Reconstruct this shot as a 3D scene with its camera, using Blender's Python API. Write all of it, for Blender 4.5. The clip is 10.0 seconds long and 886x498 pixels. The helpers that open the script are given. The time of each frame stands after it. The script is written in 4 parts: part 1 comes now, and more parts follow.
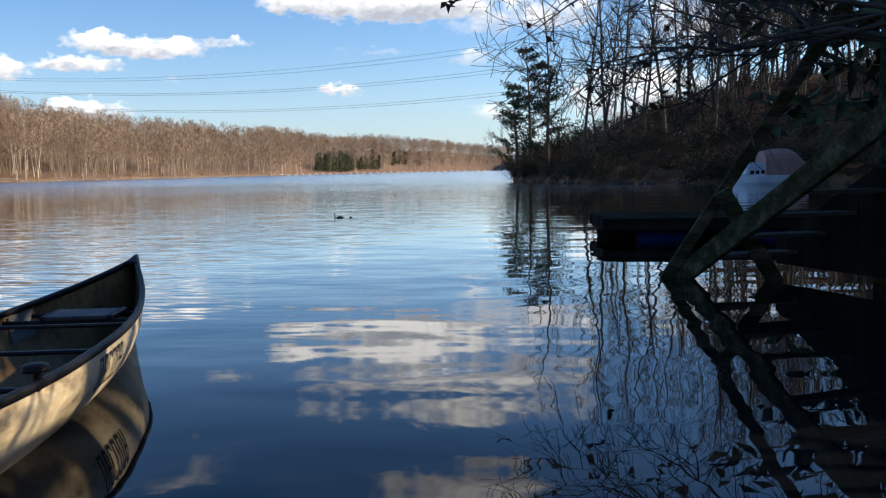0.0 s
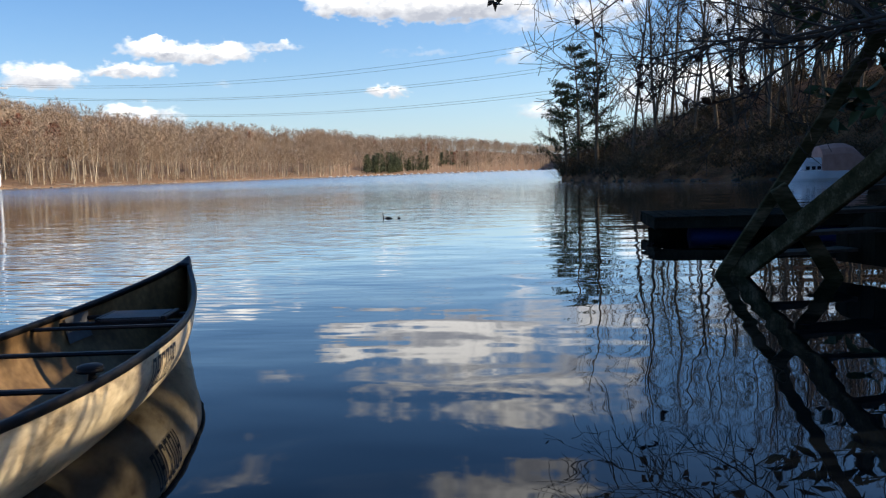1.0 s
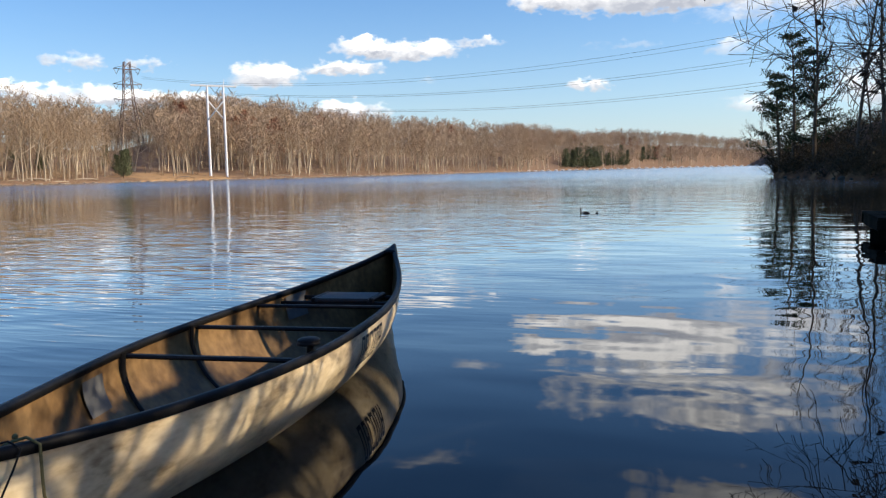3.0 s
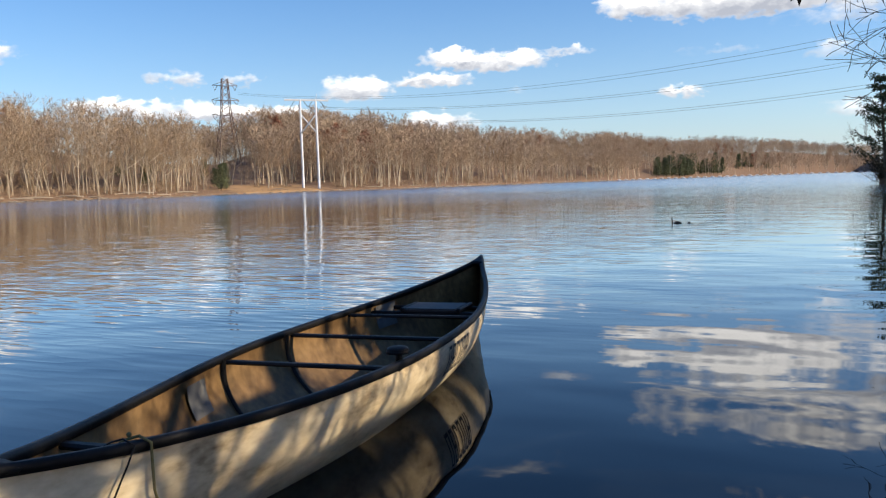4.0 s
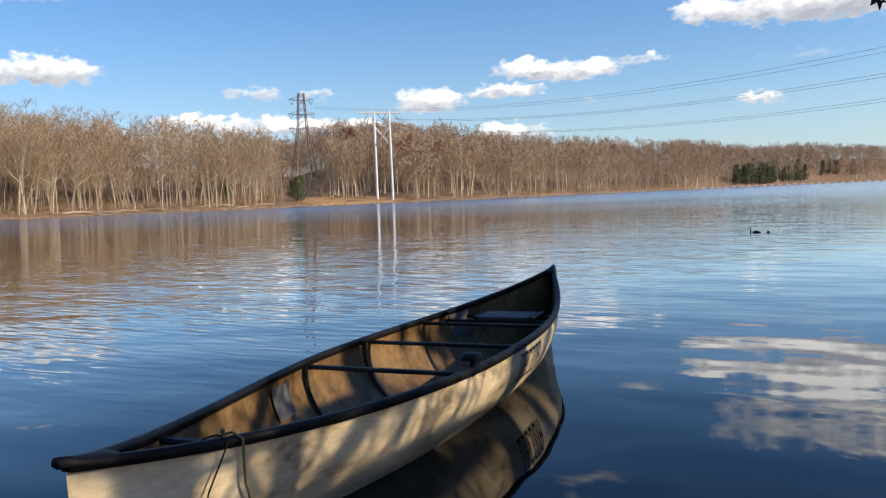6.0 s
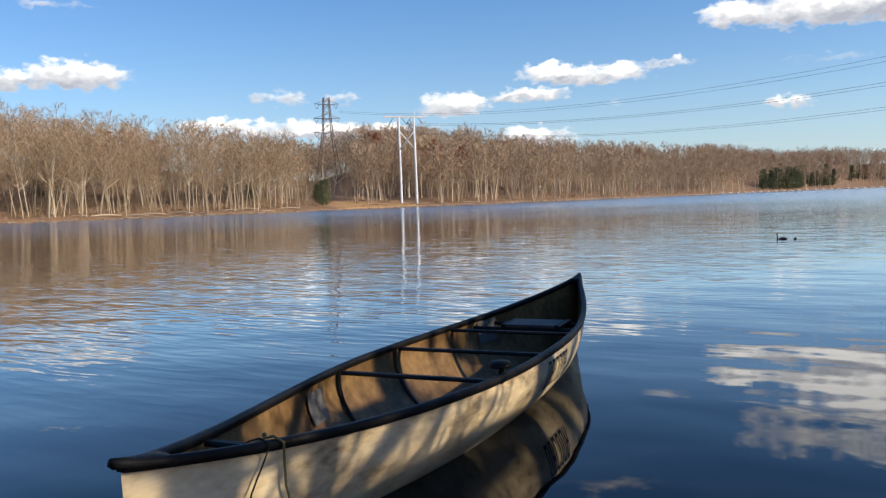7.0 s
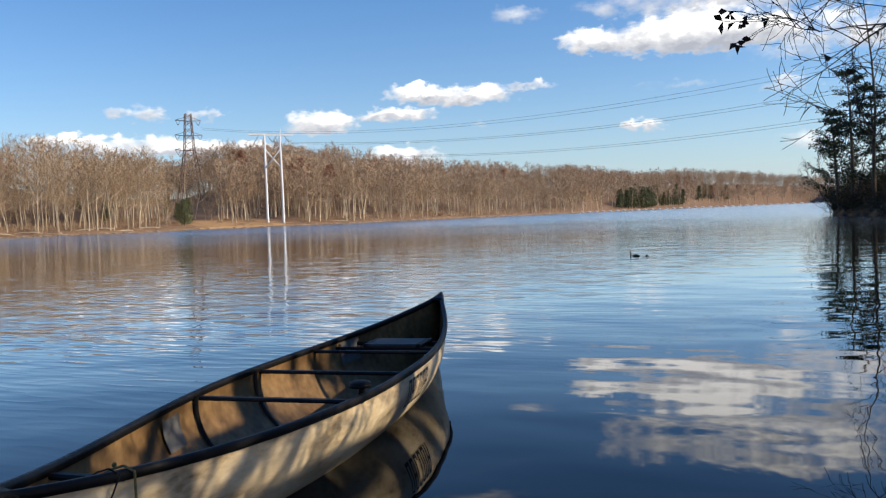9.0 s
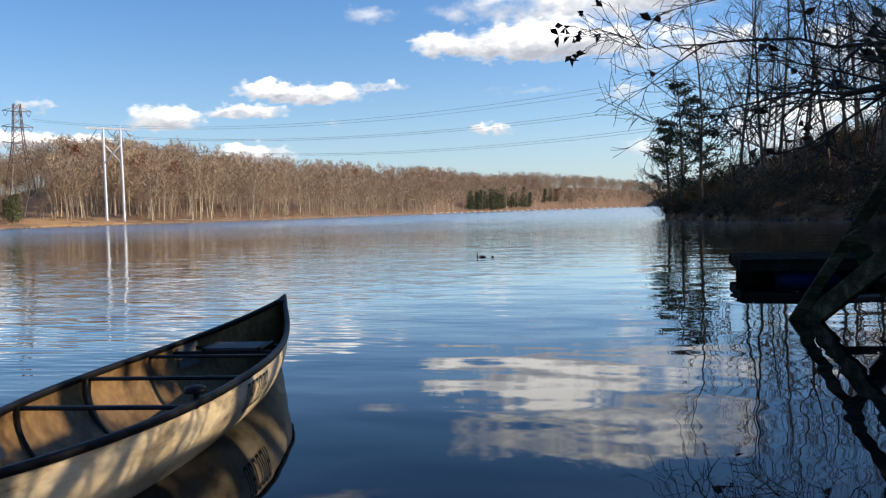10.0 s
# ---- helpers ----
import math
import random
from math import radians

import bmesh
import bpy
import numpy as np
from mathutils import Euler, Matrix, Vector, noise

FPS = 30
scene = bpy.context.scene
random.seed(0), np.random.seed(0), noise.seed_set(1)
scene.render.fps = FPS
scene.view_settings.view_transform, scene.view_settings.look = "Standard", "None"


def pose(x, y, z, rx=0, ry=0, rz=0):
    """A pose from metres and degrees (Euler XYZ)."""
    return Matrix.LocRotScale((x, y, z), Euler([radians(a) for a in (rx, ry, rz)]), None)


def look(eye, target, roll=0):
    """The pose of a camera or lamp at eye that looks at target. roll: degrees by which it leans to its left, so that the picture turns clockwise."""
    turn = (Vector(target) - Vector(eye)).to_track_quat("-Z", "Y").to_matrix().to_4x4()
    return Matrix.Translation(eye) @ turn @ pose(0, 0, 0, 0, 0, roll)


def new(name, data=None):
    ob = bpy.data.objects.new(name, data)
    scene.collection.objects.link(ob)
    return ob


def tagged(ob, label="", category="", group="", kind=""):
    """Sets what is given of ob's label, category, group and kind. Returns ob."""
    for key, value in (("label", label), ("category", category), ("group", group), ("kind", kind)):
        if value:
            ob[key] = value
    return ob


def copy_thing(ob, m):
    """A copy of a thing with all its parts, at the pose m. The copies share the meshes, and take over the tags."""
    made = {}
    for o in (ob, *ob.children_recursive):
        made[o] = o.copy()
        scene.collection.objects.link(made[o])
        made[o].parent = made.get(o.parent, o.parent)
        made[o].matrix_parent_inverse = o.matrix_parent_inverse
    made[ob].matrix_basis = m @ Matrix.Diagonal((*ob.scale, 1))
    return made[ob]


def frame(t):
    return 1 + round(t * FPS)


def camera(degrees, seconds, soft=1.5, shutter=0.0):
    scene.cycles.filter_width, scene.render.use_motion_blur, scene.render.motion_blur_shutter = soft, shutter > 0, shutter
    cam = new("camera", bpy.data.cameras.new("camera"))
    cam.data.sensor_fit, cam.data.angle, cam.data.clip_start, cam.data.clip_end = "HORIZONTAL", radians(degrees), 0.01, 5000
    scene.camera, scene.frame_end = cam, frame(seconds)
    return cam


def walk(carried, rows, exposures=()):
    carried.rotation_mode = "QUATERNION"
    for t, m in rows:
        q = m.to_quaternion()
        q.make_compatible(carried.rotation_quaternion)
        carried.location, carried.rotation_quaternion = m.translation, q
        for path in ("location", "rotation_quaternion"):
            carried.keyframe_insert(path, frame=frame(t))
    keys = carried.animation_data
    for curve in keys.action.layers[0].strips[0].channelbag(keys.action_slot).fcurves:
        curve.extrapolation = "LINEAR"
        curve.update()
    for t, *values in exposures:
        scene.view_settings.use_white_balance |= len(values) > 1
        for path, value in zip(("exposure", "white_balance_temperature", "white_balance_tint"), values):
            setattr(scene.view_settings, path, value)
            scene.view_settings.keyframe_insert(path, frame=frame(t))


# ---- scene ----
cam = camera(55.49, 10.0, soft=1.25)
# seconds, place, yaw, pitch, roll
ROWS = [
    (0.0, -0.012, 0.174, 1.087, 3.68, -5.31, 0.98),
    (0.5, -0.014, 0.192, 1.087, 5.04, -5.11, 1.37),
    (1.0, -0.017, 0.214, 1.080, 6.92, -5.22, 1.71),
    (1.5, -0.023, 0.231, 1.075, 8.76, -5.27, 1.85),
    (2.0, -0.040, 0.244, 1.064, 11.66, -5.81, 1.06),
    (2.5, -0.038, 0.194, 1.056, 15.99, -5.98, 0.68),
    (3.0, -0.004, 0.115, 1.075, 20.29, -5.27, 1.17),
    (4.5, 0.048, 0.028, 1.090, 28.10, -4.26, 1.80),
    (5.0, 0.063, 0.004, 1.091, 29.36, -4.06, 1.94),
    (5.5, 0.080, -0.024, 1.086, 30.28, -3.82, 2.20),
    (7.0, 0.130, -0.170, 1.131, 32.84, -3.21, 2.04),
    (7.5, 0.146, -0.231, 1.144, 33.21, -3.43, 2.22),
    (8.0, 0.171, -0.291, 1.160, 32.31, -3.44, 2.31),
    (8.5, 0.190, -0.270, 1.158, 28.74, -2.94, 2.22),
    (9.0, 0.203, -0.209, 1.144, 23.91, -2.25, 2.15),
    (9.5, 0.231, -0.202, 1.150, 18.55, -2.14, 1.90),
    (10.0, 0.295, -0.265, 1.160, 13.91, -2.54, 1.59),
]
walk(cam, [(t, pose(x, y, z, 90 + pitch, roll, yaw)) for t, x, y, z, yaw, pitch, roll in ROWS],
     exposures=[(0.0, 0.05), (3.0, 0.03), (4.5, -0.03), (7.5, -0.12), (9.0, -0.12), (10.0, -0.06)])

# ---- light ----
SUN_AZ, SUN_EL = -74.0, 26.0          # degrees left of +y (negative: to the right), height
SUN_DIR = Vector((-math.sin(radians(SUN_AZ)) * math.cos(radians(SUN_EL)),
                  math.cos(radians(SUN_AZ)) * math.cos(radians(SUN_EL)), math.sin(radians(SUN_EL))))
sun = new("sun", bpy.data.lights.new("sun", "SUN"))
sun.data.energy, sun.data.angle, sun.data.color = 5.6, radians(0.32), (1.0, 0.84, 0.62)
sun.matrix_world = look(SUN_DIR * 60, (0, 0, 0))

# clouds: azimuth and height of the middle, half width, half height, in degrees, and thickness
CLOUDS = [
    (6.4, 10.9, 5.6, 1.35, 1.15), (14.0, 10.9, 1.7, 0.95, 1.0), (4.0, 13.2, 8.5, 2.0, 0.85), (3.0, 15.6, 6.0, 1.3, 0.75), (8.5, 15.2, 5.0, 1.4, 0.75), (-2.0, 14.0, 5.0, 2.0, 0.75), (-2.5, 10.0, 4.5, 1.6, 0.8),
    (2.9, 9.3, 3.0, 0.7, 0.6), (18.8, 12.9, 2.4, 0.8, 0.5), (1.3, 7.3, 1.6, 0.8, 0.6), (8.1, 7.87, 3.0, 0.45, 0.5), (10.5, 5.4, 1.4, 0.5, 0.9),
    (26.8, 6.85, 2.4, 0.55, 0.95), (25.6, 8.1, 1.7, 0.75, 1.0), (22.6, 7.9, 3.1, 0.75, 1.0), (17.8, 8.4, 2.3, 0.36, 0.7), (21.0, 6.05, 1.0, 0.35, 0.45),
    (31.9, 6.35, 2.0, 0.95, 1.0), (26.3, 4.1, 2.4, 0.75, 0.95), (33.3, 5.0, 1.4, 0.4, 0.7), (43.0, 7.15, 1.3, 0.7, 0.75), (39.4, 7.1, 1.4, 0.5, 0.8),
    (44.6, 7.2, 1.0, 0.5, 0.7), (44.2, 5.05, 5.0, 0.7, 0.9), (38.5, 4.9, 4.0, 0.55, 0.85), (48.2, 5.4, 2.0, 0.55, 0.95), (55.9, 8.45, 2.9, 0.9, 1.0),
    (59.9, 8.1, 1.6, 0.75, 0.9), (56.8, 12.7, 2.4, 0.4, 0.6), (0.7, 3.8, 1.9, 0.8, 0.7), (-10.0, 4.6, 6.0, 2.4, 0.8), (-15.0, 8.8, 7.0, 2.6, 0.7),
    (2.2, 21.2, 6.0, 1.5, 0.95), (21.8, 18.8, 4.0, 1.3, 0.6), (-2.0, 25.0, 6.0, 1.6, 0.85), (11.0, 23.0, 4.0, 1.0, 0.8), (15.0, 2.9, 4.0, 0.3, 0.45),
]
world = bpy.data.worlds.new("sky")
scene.world = world
world.use_nodes = True
W = world.node_tree


def node(tree, kind):
    return tree.nodes.new(kind)


def noise2d(tree):
    n = tree.nodes.new("ShaderNodeTexNoise")
    n.noise_dimensions = "2D"
    return n


def calc(tree, op, a, b=None, c=None, clamp=False):
    n = node(tree, "ShaderNodeMath")
    n.operation, n.use_clamp = op, clamp
    for i, v in enumerate((a, b, c)):
        if v is None:
            continue
        if isinstance(v, (int, float)):
            n.inputs[i].default_value = v
        else:
            tree.links.new(v, n.inputs[i])
    return n.outputs[0]


def ramp(tree, fac, stops, mode="LINEAR"):
    n = node(tree, "ShaderNodeValToRGB")
    n.color_ramp.interpolation = mode
    while len(n.color_ramp.elements) < len(stops):
        n.color_ramp.elements.new(0.5)
    for e, (at, col) in zip(n.color_ramp.elements, stops):
        e.position, e.color = at, (*col, 1) if len(col) == 3 else col
    tree.links.new(fac, n.inputs[0])
    return n.outputs[0]


def mixed(tree, fac, a, b, kind="MIX"):
    n = node(tree, "ShaderNodeMix")
    n.data_type, n.blend_type = "RGBA", kind
    for sock, v in ((n.inputs[0], fac), (n.inputs[6], a), (n.inputs[7], b)):
        if isinstance(v, (int, float)):
            sock.default_value = v
        elif isinstance(v, tuple):
            sock.default_value = (*v, 1)
        else:
            tree.links.new(v, sock)
    return n.outputs[2]


def build_world():
    W.nodes.clear()
    out = node(W, "ShaderNodeOutputWorld")
    bg = node(W, "ShaderNodeBackground")
    W.links.new(bg.outputs[0], out.inputs[0])
    sky = node(W, "ShaderNodeTexSky")
    sky.sky_type, sky.sun_disc = "NISHITA", False
    sky.sun_elevation, sky.sun_rotation = radians(SUN_EL), radians(-SUN_AZ)
    sky.altitude, sky.air_density, sky.dust_density, sky.ozone_density = 80, 1.0, 0.35, 2.2
    co = node(W, "ShaderNodeTexCoord").outputs["Generated"]
    sep = node(W, "ShaderNodeSeparateXYZ")
    W.links.new(co, sep.inputs[0])
    x, y, z = sep.outputs
    az = calc(W, "MULTIPLY", calc(W, "ARCTAN2", calc(W, "MULTIPLY", x, -1.0), y), 57.2958)
    el = calc(W, "MULTIPLY", calc(W, "ARCSINE", z), 57.2958)
    # billows: noise on (azimuth, height)
    vec = node(W, "ShaderNodeCombineXYZ")
    W.links.new(az, vec.inputs[0])
    W.links.new(calc(W, "MULTIPLY", el, 1.7), vec.inputs[1])
    big = noise2d(W)
    big.inputs["Scale"].default_value, big.inputs["Detail"].default_value, big.inputs["Roughness"].default_value = 0.42, 4.5, 0.5
    W.links.new(vec.outputs[0], big.inputs["Vector"])
    fine = noise2d(W)
    fine.inputs["Scale"].default_value, fine.inputs["Detail"].default_value = 1.1, 5
    W.links.new(vec.outputs[0], fine.inputs["Vector"])
    bulge = calc(W, "MULTIPLY", calc(W, "SUBTRACT", big.outputs[0], 0.5), 2.1)
    warp = node(W, "ShaderNodeSeparateColor")
    W.links.new(fine.outputs["Color"], warp.inputs[0])
    az = calc(W, "ADD", az, calc(W, "MULTIPLY_ADD", warp.outputs[0], 1.8, -0.9))
    el = calc(W, "ADD", el, calc(W, "MULTIPLY_ADD", warp.outputs[1], 1.1, -0.55))
    total, lift = None, None
    for a, e, w, h, thick in CLOUDS:
        w, h = w * 1.12, h * 1.15
        u = calc(W, "POWER", calc(W, "ABSOLUTE", calc(W, "MULTIPLY_ADD", az, 1 / w, -a / w)), 2.0)
        v = calc(W, "MULTIPLY_ADD", el, 1 / h, -e / h)
        # flat undersides: the lower half falls off faster
        vv = calc(W, "MAXIMUM", v, calc(W, "MULTIPLY", v, -1.5))
        d = calc(W, "SUBTRACT", 1.0, calc(W, "ADD", u, calc(W, "POWER", vv, 2.0)))
        d = calc(W, "MULTIPLY", calc(W, "MAXIMUM", calc(W, "ADD", calc(W, "ADD", d, bulge), 1.2 * thick - 0.9), 0.0), thick)
        up = calc(W, "MULTIPLY", d, v)
        total = d if total is None else calc(W, "MAXIMUM", total, d)
        lift = up if lift is None else calc(W, "ADD", lift, up)
    cover = ramp(W, total, [(0.03, (0, 0, 0)), (1.0, (1, 1, 1))], "EASE")
    tone = calc(W, "ADD", calc(W, "MULTIPLY", lift, 0.75), calc(W, "MULTIPLY_ADD", fine.outputs[0], 0.5, 0.28))
    white = ramp(W, tone, [(0.10, (0.52, 0.55, 0.63)), (0.55, (0.92, 0.93, 0.96)), (0.95, (1.6, 1.57, 1.52))])
    deep = node(W, "ShaderNodeHueSaturation")
    deep.inputs["Saturation"].default_value = 1.2
    W.links.new(sky.outputs[0], deep.inputs["Color"])
    blue = mixed(W, 1.0, deep.outputs[0], (0.122, 0.143, 0.172), "MULTIPLY")
    # pale haze low over the hills
    haze = calc(W, "POWER", 2.718, calc(W, "MULTIPLY", calc(W, "MAXIMUM", el, 0.0), -0.22))
    blue = mixed(W, calc(W, "MULTIPLY", haze, 0.75), blue, (0.64, 0.73, 0.86))
    W.links.new(mixed(W, cover, blue, white), bg.inputs[0])
    bg.inputs[1].default_value = 1.0


build_world()


# ---- materials ----
def material(name, colours, scale=3.0, rough=0.8, bump=0.3, fine=40.0, metal=0.0, stretch=(1, 1, 1), spread=0.0, contrast=(0.3, 0.7),
             spec=0.3, coords="Object", bump_dist=0.01):
    """Two scales of noise between two or three colours, with relief; spread: how far pieces differ from one another."""
    m = bpy.data.materials.new(name)
    m.use_nodes = True
    t = m.node_tree
    bsdf = t.nodes["Principled BSDF"]
    co = node(t, "ShaderNodeTexCoord")
    mp = node(t, "ShaderNodeMapping")
    mp.inputs["Scale"].default_value = stretch
    t.links.new(co.outputs[coords], mp.inputs[0])
    a = node(t, "ShaderNodeTexNoise")
    a.inputs["Scale"].default_value, a.inputs["Detail"].default_value = scale, 4
    b = node(t, "ShaderNodeTexNoise")
    b.inputs["Scale"].default_value, b.inputs["Detail"].default_value = fine, 3
    for n in (a, b):
        t.links.new(mp.outputs[0], n.inputs["Vector"])
    f = calc(t, "ADD", calc(t, "MULTIPLY", a.outputs[0], 0.68), calc(t, "MULTIPLY", b.outputs[0], 0.32))
    lo, hi = contrast
    stops = [(lo + (hi - lo) * i / (len(colours) - 1), c) for i, c in enumerate(colours)]
    col = ramp(t, f, stops)
    if spread:
        g = node(t, "ShaderNodeNewGeometry")
        v = calc(t, "MULTIPLY_ADD", g.outputs["Random Per Island"], 2 * spread, 1 - spread)
        cc = node(t, "ShaderNodeCombineXYZ")
        for i in range(3):
            t.links.new(v, cc.inputs[i])
        col = mixed(t, 1.0, col, cc.outputs[0], "MULTIPLY")
    t.links.new(col, bsdf.inputs["Base Color"])
    bsdf.inputs["Metallic"].default_value = metal
    bsdf.inputs["Specular IOR Level"].default_value = spec
    r = calc(t, "MULTIPLY_ADD", b.outputs[0], 0.24, rough - 0.12, clamp=True)
    t.links.new(r, bsdf.inputs["Roughness"])
    if bump:
        bp = node(t, "ShaderNodeBump")
        bp.inputs["Strength"].default_value, bp.inputs["Distance"].default_value = bump, bump_dist
        t.links.new(f, bp.inputs["Height"])
        t.links.new(bp.outputs[0], bsdf.inputs["Normal"])
    return m


def water_material():
    m = bpy.data.materials.new("lake_water")
    m.use_nodes = True
    t = m.node_tree
    bsdf = t.nodes["Principled BSDF"]
    bsdf.inputs["Base Color"].default_value = (0.005, 0.0062, 0.0075, 1)
    bsdf.inputs["Roughness"].default_value = 0.6
    bsdf.inputs["Specular IOR Level"].default_value = 0.0
    gloss = node(t, "ShaderNodeBsdfAnisotropic")
    gloss.inputs["Color"].default_value = (1.0, 1.0, 1.0, 1)
    gloss.inputs["Roughness"].default_value = 0.012
    fres = node(t, "ShaderNodeFresnel")
    fres.inputs["IOR"].default_value = 1.333
    geo = node(t, "ShaderNodeNewGeometry")
    pos = geo.outputs["Position"]
    # calm near the bank and close in, ruffled by the breeze further out
    sep = node(t, "ShaderNodeSeparateXYZ")
    t.links.new(pos, sep.inputs[0])
    gust = noise2d(t)
    gust.inputs["Scale"].default_value, gust.inputs["Detail"].default_value = 0.06, 2
    t.links.new(pos, gust.inputs["Vector"])
    away = calc(t, "SUBTRACT", calc(t, "MULTIPLY_ADD", sep.outputs[1], 0.55, -5.6), calc(t, "MULTIPLY", sep.outputs[0], 1.7))
    away = calc(t, "ADD", away, calc(t, "MULTIPLY_ADD", gust.outputs[0], 12.0, -6.0))
    breeze = node(t, "ShaderNodeMapRange")
    breeze.interpolation_type = "SMOOTHSTEP"
    for i, v in enumerate((1.0, 13.0, 0.0, 1.0)):
        breeze.inputs[1 + i].default_value = v
    t.links.new(away, breeze.inputs[0])
    # further off the waves lie flatter
    d = node(t, "ShaderNodeVectorMath")
    d.operation = "LENGTH"
    t.links.new(pos, d.inputs[0])
    flat = calc(t, "DIVIDE", 16.0, calc(t, "MAXIMUM", d.outputs["Value"], 16.0))
    flat = calc(t, "MAXIMUM", calc(t, "POWER", flat, 0.7), 0.45)
    # and the wind roughens the open lake
    open_lake = node(t, "ShaderNodeMapRange")
    open_lake.interpolation_type = "SMOOTHSTEP"
    for i, v in enumerate((55.0, 140.0, 0.0, 1.0)):
        open_lake.inputs[1 + i].default_value = v
    t.links.new(calc(t, "ADD", d.outputs["Value"], calc(t, "MULTIPLY_ADD", gust.outputs[0], 60.0, -30.0)), open_lake.inputs[0])
    ruffled = node(t, "ShaderNodeMapRange")
    ruffled.interpolation_type = "SMOOTHSTEP"
    for i, v in enumerate((18.0, 60.0, 0.012, 0.125)):
        ruffled.inputs[1 + i].default_value = v
    t.links.new(d.outputs["Value"], ruffled.inputs[0])
    t.links.new(calc(t, "MULTIPLY_ADD", open_lake.outputs[0], 0.08, ruffled.outputs[0]), gloss.inputs["Roughness"])
    blow = calc(t, "MULTIPLY", breeze.outputs[0], flat)
    heights = None
    #  waves to the metre, stretch along x, height when calm, height in the breeze, turn
    for size, sx, calm, rough, turn in ((0.80, 0.6, 0.015, 0.014, 10), (2.1, 0.55, 0.0030, 0.0062, -9), (4.6, 0.26, 0.0001, 0.0068, 12), (11.0, 0.30, 0.00001, 0.0007, -14)):
        mp = node(t, "ShaderNodeMapping")
        mp.inputs["Scale"].default_value = (size * sx, size, 1.0)
        mp.inputs["Rotation"].default_value = (0, 0, radians(turn))
        t.links.new(pos, mp.inputs[0])
        n = noise2d(t)
        n.inputs["Scale"].default_value, n.inputs["Detail"].default_value = 1.0, 1.0
        t.links.new(mp.outputs[0], n.inputs["Vector"])
        shape = n.outputs[0]
        if size > 2.5:
            # short wavelets have sharp crests
            shape = calc(t, "MULTIPLY_ADD", calc(t, "ABSOLUTE", calc(t, "SUBTRACT", shape, 0.5)), -1.7, 0.8)
        h = calc(t, "MULTIPLY", shape, calc(t, "MULTIPLY_ADD", blow, rough - calm, calm))
        heights = h if heights is None else calc(t, "ADD", heights, h)
    bp = node(t, "ShaderNodeBump")
    bp.inputs["Strength"].default_value, bp.inputs["Distance"].default_value = 1.0, 1.0
    t.links.new(heights, bp.inputs["Height"])
    for n in (bsdf, gloss, fres):
        t.links.new(bp.outputs[0], n.inputs["Normal"])
    mix = node(t, "ShaderNodeMixShader")
    strong = calc(t, "MULTIPLY", calc(t, "POWER", fres.outputs[0], 1.38), 1.95)
    t.links.new(calc(t, "MINIMUM", strong, 0.92), mix.inputs[0])
    t.links.new(bsdf.outputs[0], mix.inputs[1])
    t.links.new(gloss.outputs[0], mix.inputs[2])
    t.links.new(mix.outputs[0], t.nodes["Material Output"].inputs["Surface"])
    return m


WATER = water_material()
HULL = material("faded_tan_hull", [(0.22, 0.15, 0.08), (0.60, 0.48, 0.30), (0.80, 0.68, 0.47)], 3.6, 0.42, 0.12, 22, stretch=(1, 1, 2.2), contrast=(0.28, 0.62))
# brown inside, coloured darker still to carry the shade within the boat
HULL_IN = material("shaded_brown_inside", [(0.045, 0.026, 0.011), (0.16, 0.092, 0.038), (0.29, 0.18, 0.08)], 3.4, 0.5, 0.15, 26, contrast=(0.3, 0.65))
BLACK = material("black_vinyl", [(0.005, 0.005, 0.006), (0.014, 0.014, 0.015)], 8, 0.5, 0.15, 60, spec=0.16)
PAD = material("grey_seat_pad", [(0.03, 0.03, 0.032), (0.06, 0.06, 0.064)], 9, 0.55, 0.15, 50)
INK = material("black_lettering", [(0.01, 0.01, 0.012), (0.025, 0.025, 0.028)], 12, 0.5, 0.0)
PATCH = material("grey_patch", [(0.08, 0.08, 0.08), (0.17, 0.17, 0.168)], 8, 0.6, 0.1)
CORD = material("olive_cord", [(0.10, 0.09, 0.035), (0.22, 0.19, 0.08)], 60, 0.85, 0.3, 200)
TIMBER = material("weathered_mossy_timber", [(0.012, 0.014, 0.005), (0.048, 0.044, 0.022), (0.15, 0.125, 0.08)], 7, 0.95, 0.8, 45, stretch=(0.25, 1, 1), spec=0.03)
# boards of dock and stairs, near black so the shade is in the colour
SHADED_WOOD = material("shade_dark_boards", [(0.006, 0.006, 0.004), (0.016, 0.015, 0.011), (0.03, 0.028, 0.02)], 3, 0.9, 0.4, 40, stretch=(1, 1, 0.3), spec=0.02)
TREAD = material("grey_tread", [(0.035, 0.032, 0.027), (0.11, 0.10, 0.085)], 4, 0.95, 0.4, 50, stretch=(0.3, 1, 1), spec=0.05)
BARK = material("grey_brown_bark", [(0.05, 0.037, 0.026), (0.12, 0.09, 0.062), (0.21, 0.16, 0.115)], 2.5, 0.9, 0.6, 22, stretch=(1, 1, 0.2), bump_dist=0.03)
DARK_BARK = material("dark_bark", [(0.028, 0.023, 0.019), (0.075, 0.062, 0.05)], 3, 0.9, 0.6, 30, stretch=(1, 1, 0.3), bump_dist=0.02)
# far-shore bark, its colour raised in place of a stronger sun
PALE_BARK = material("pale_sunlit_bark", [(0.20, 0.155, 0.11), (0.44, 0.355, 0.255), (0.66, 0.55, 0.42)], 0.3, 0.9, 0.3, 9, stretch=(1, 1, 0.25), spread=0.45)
# distant twigs made lighter and pinker: the haze is put into the colour
FAR_TWIG = material("haze_lightened_twigs", [(0.25, 0.165, 0.105), (0.41, 0.29, 0.19), (0.53, 0.395, 0.27)], 0.06, 0.95, 0, 0.4, spread=0.35)
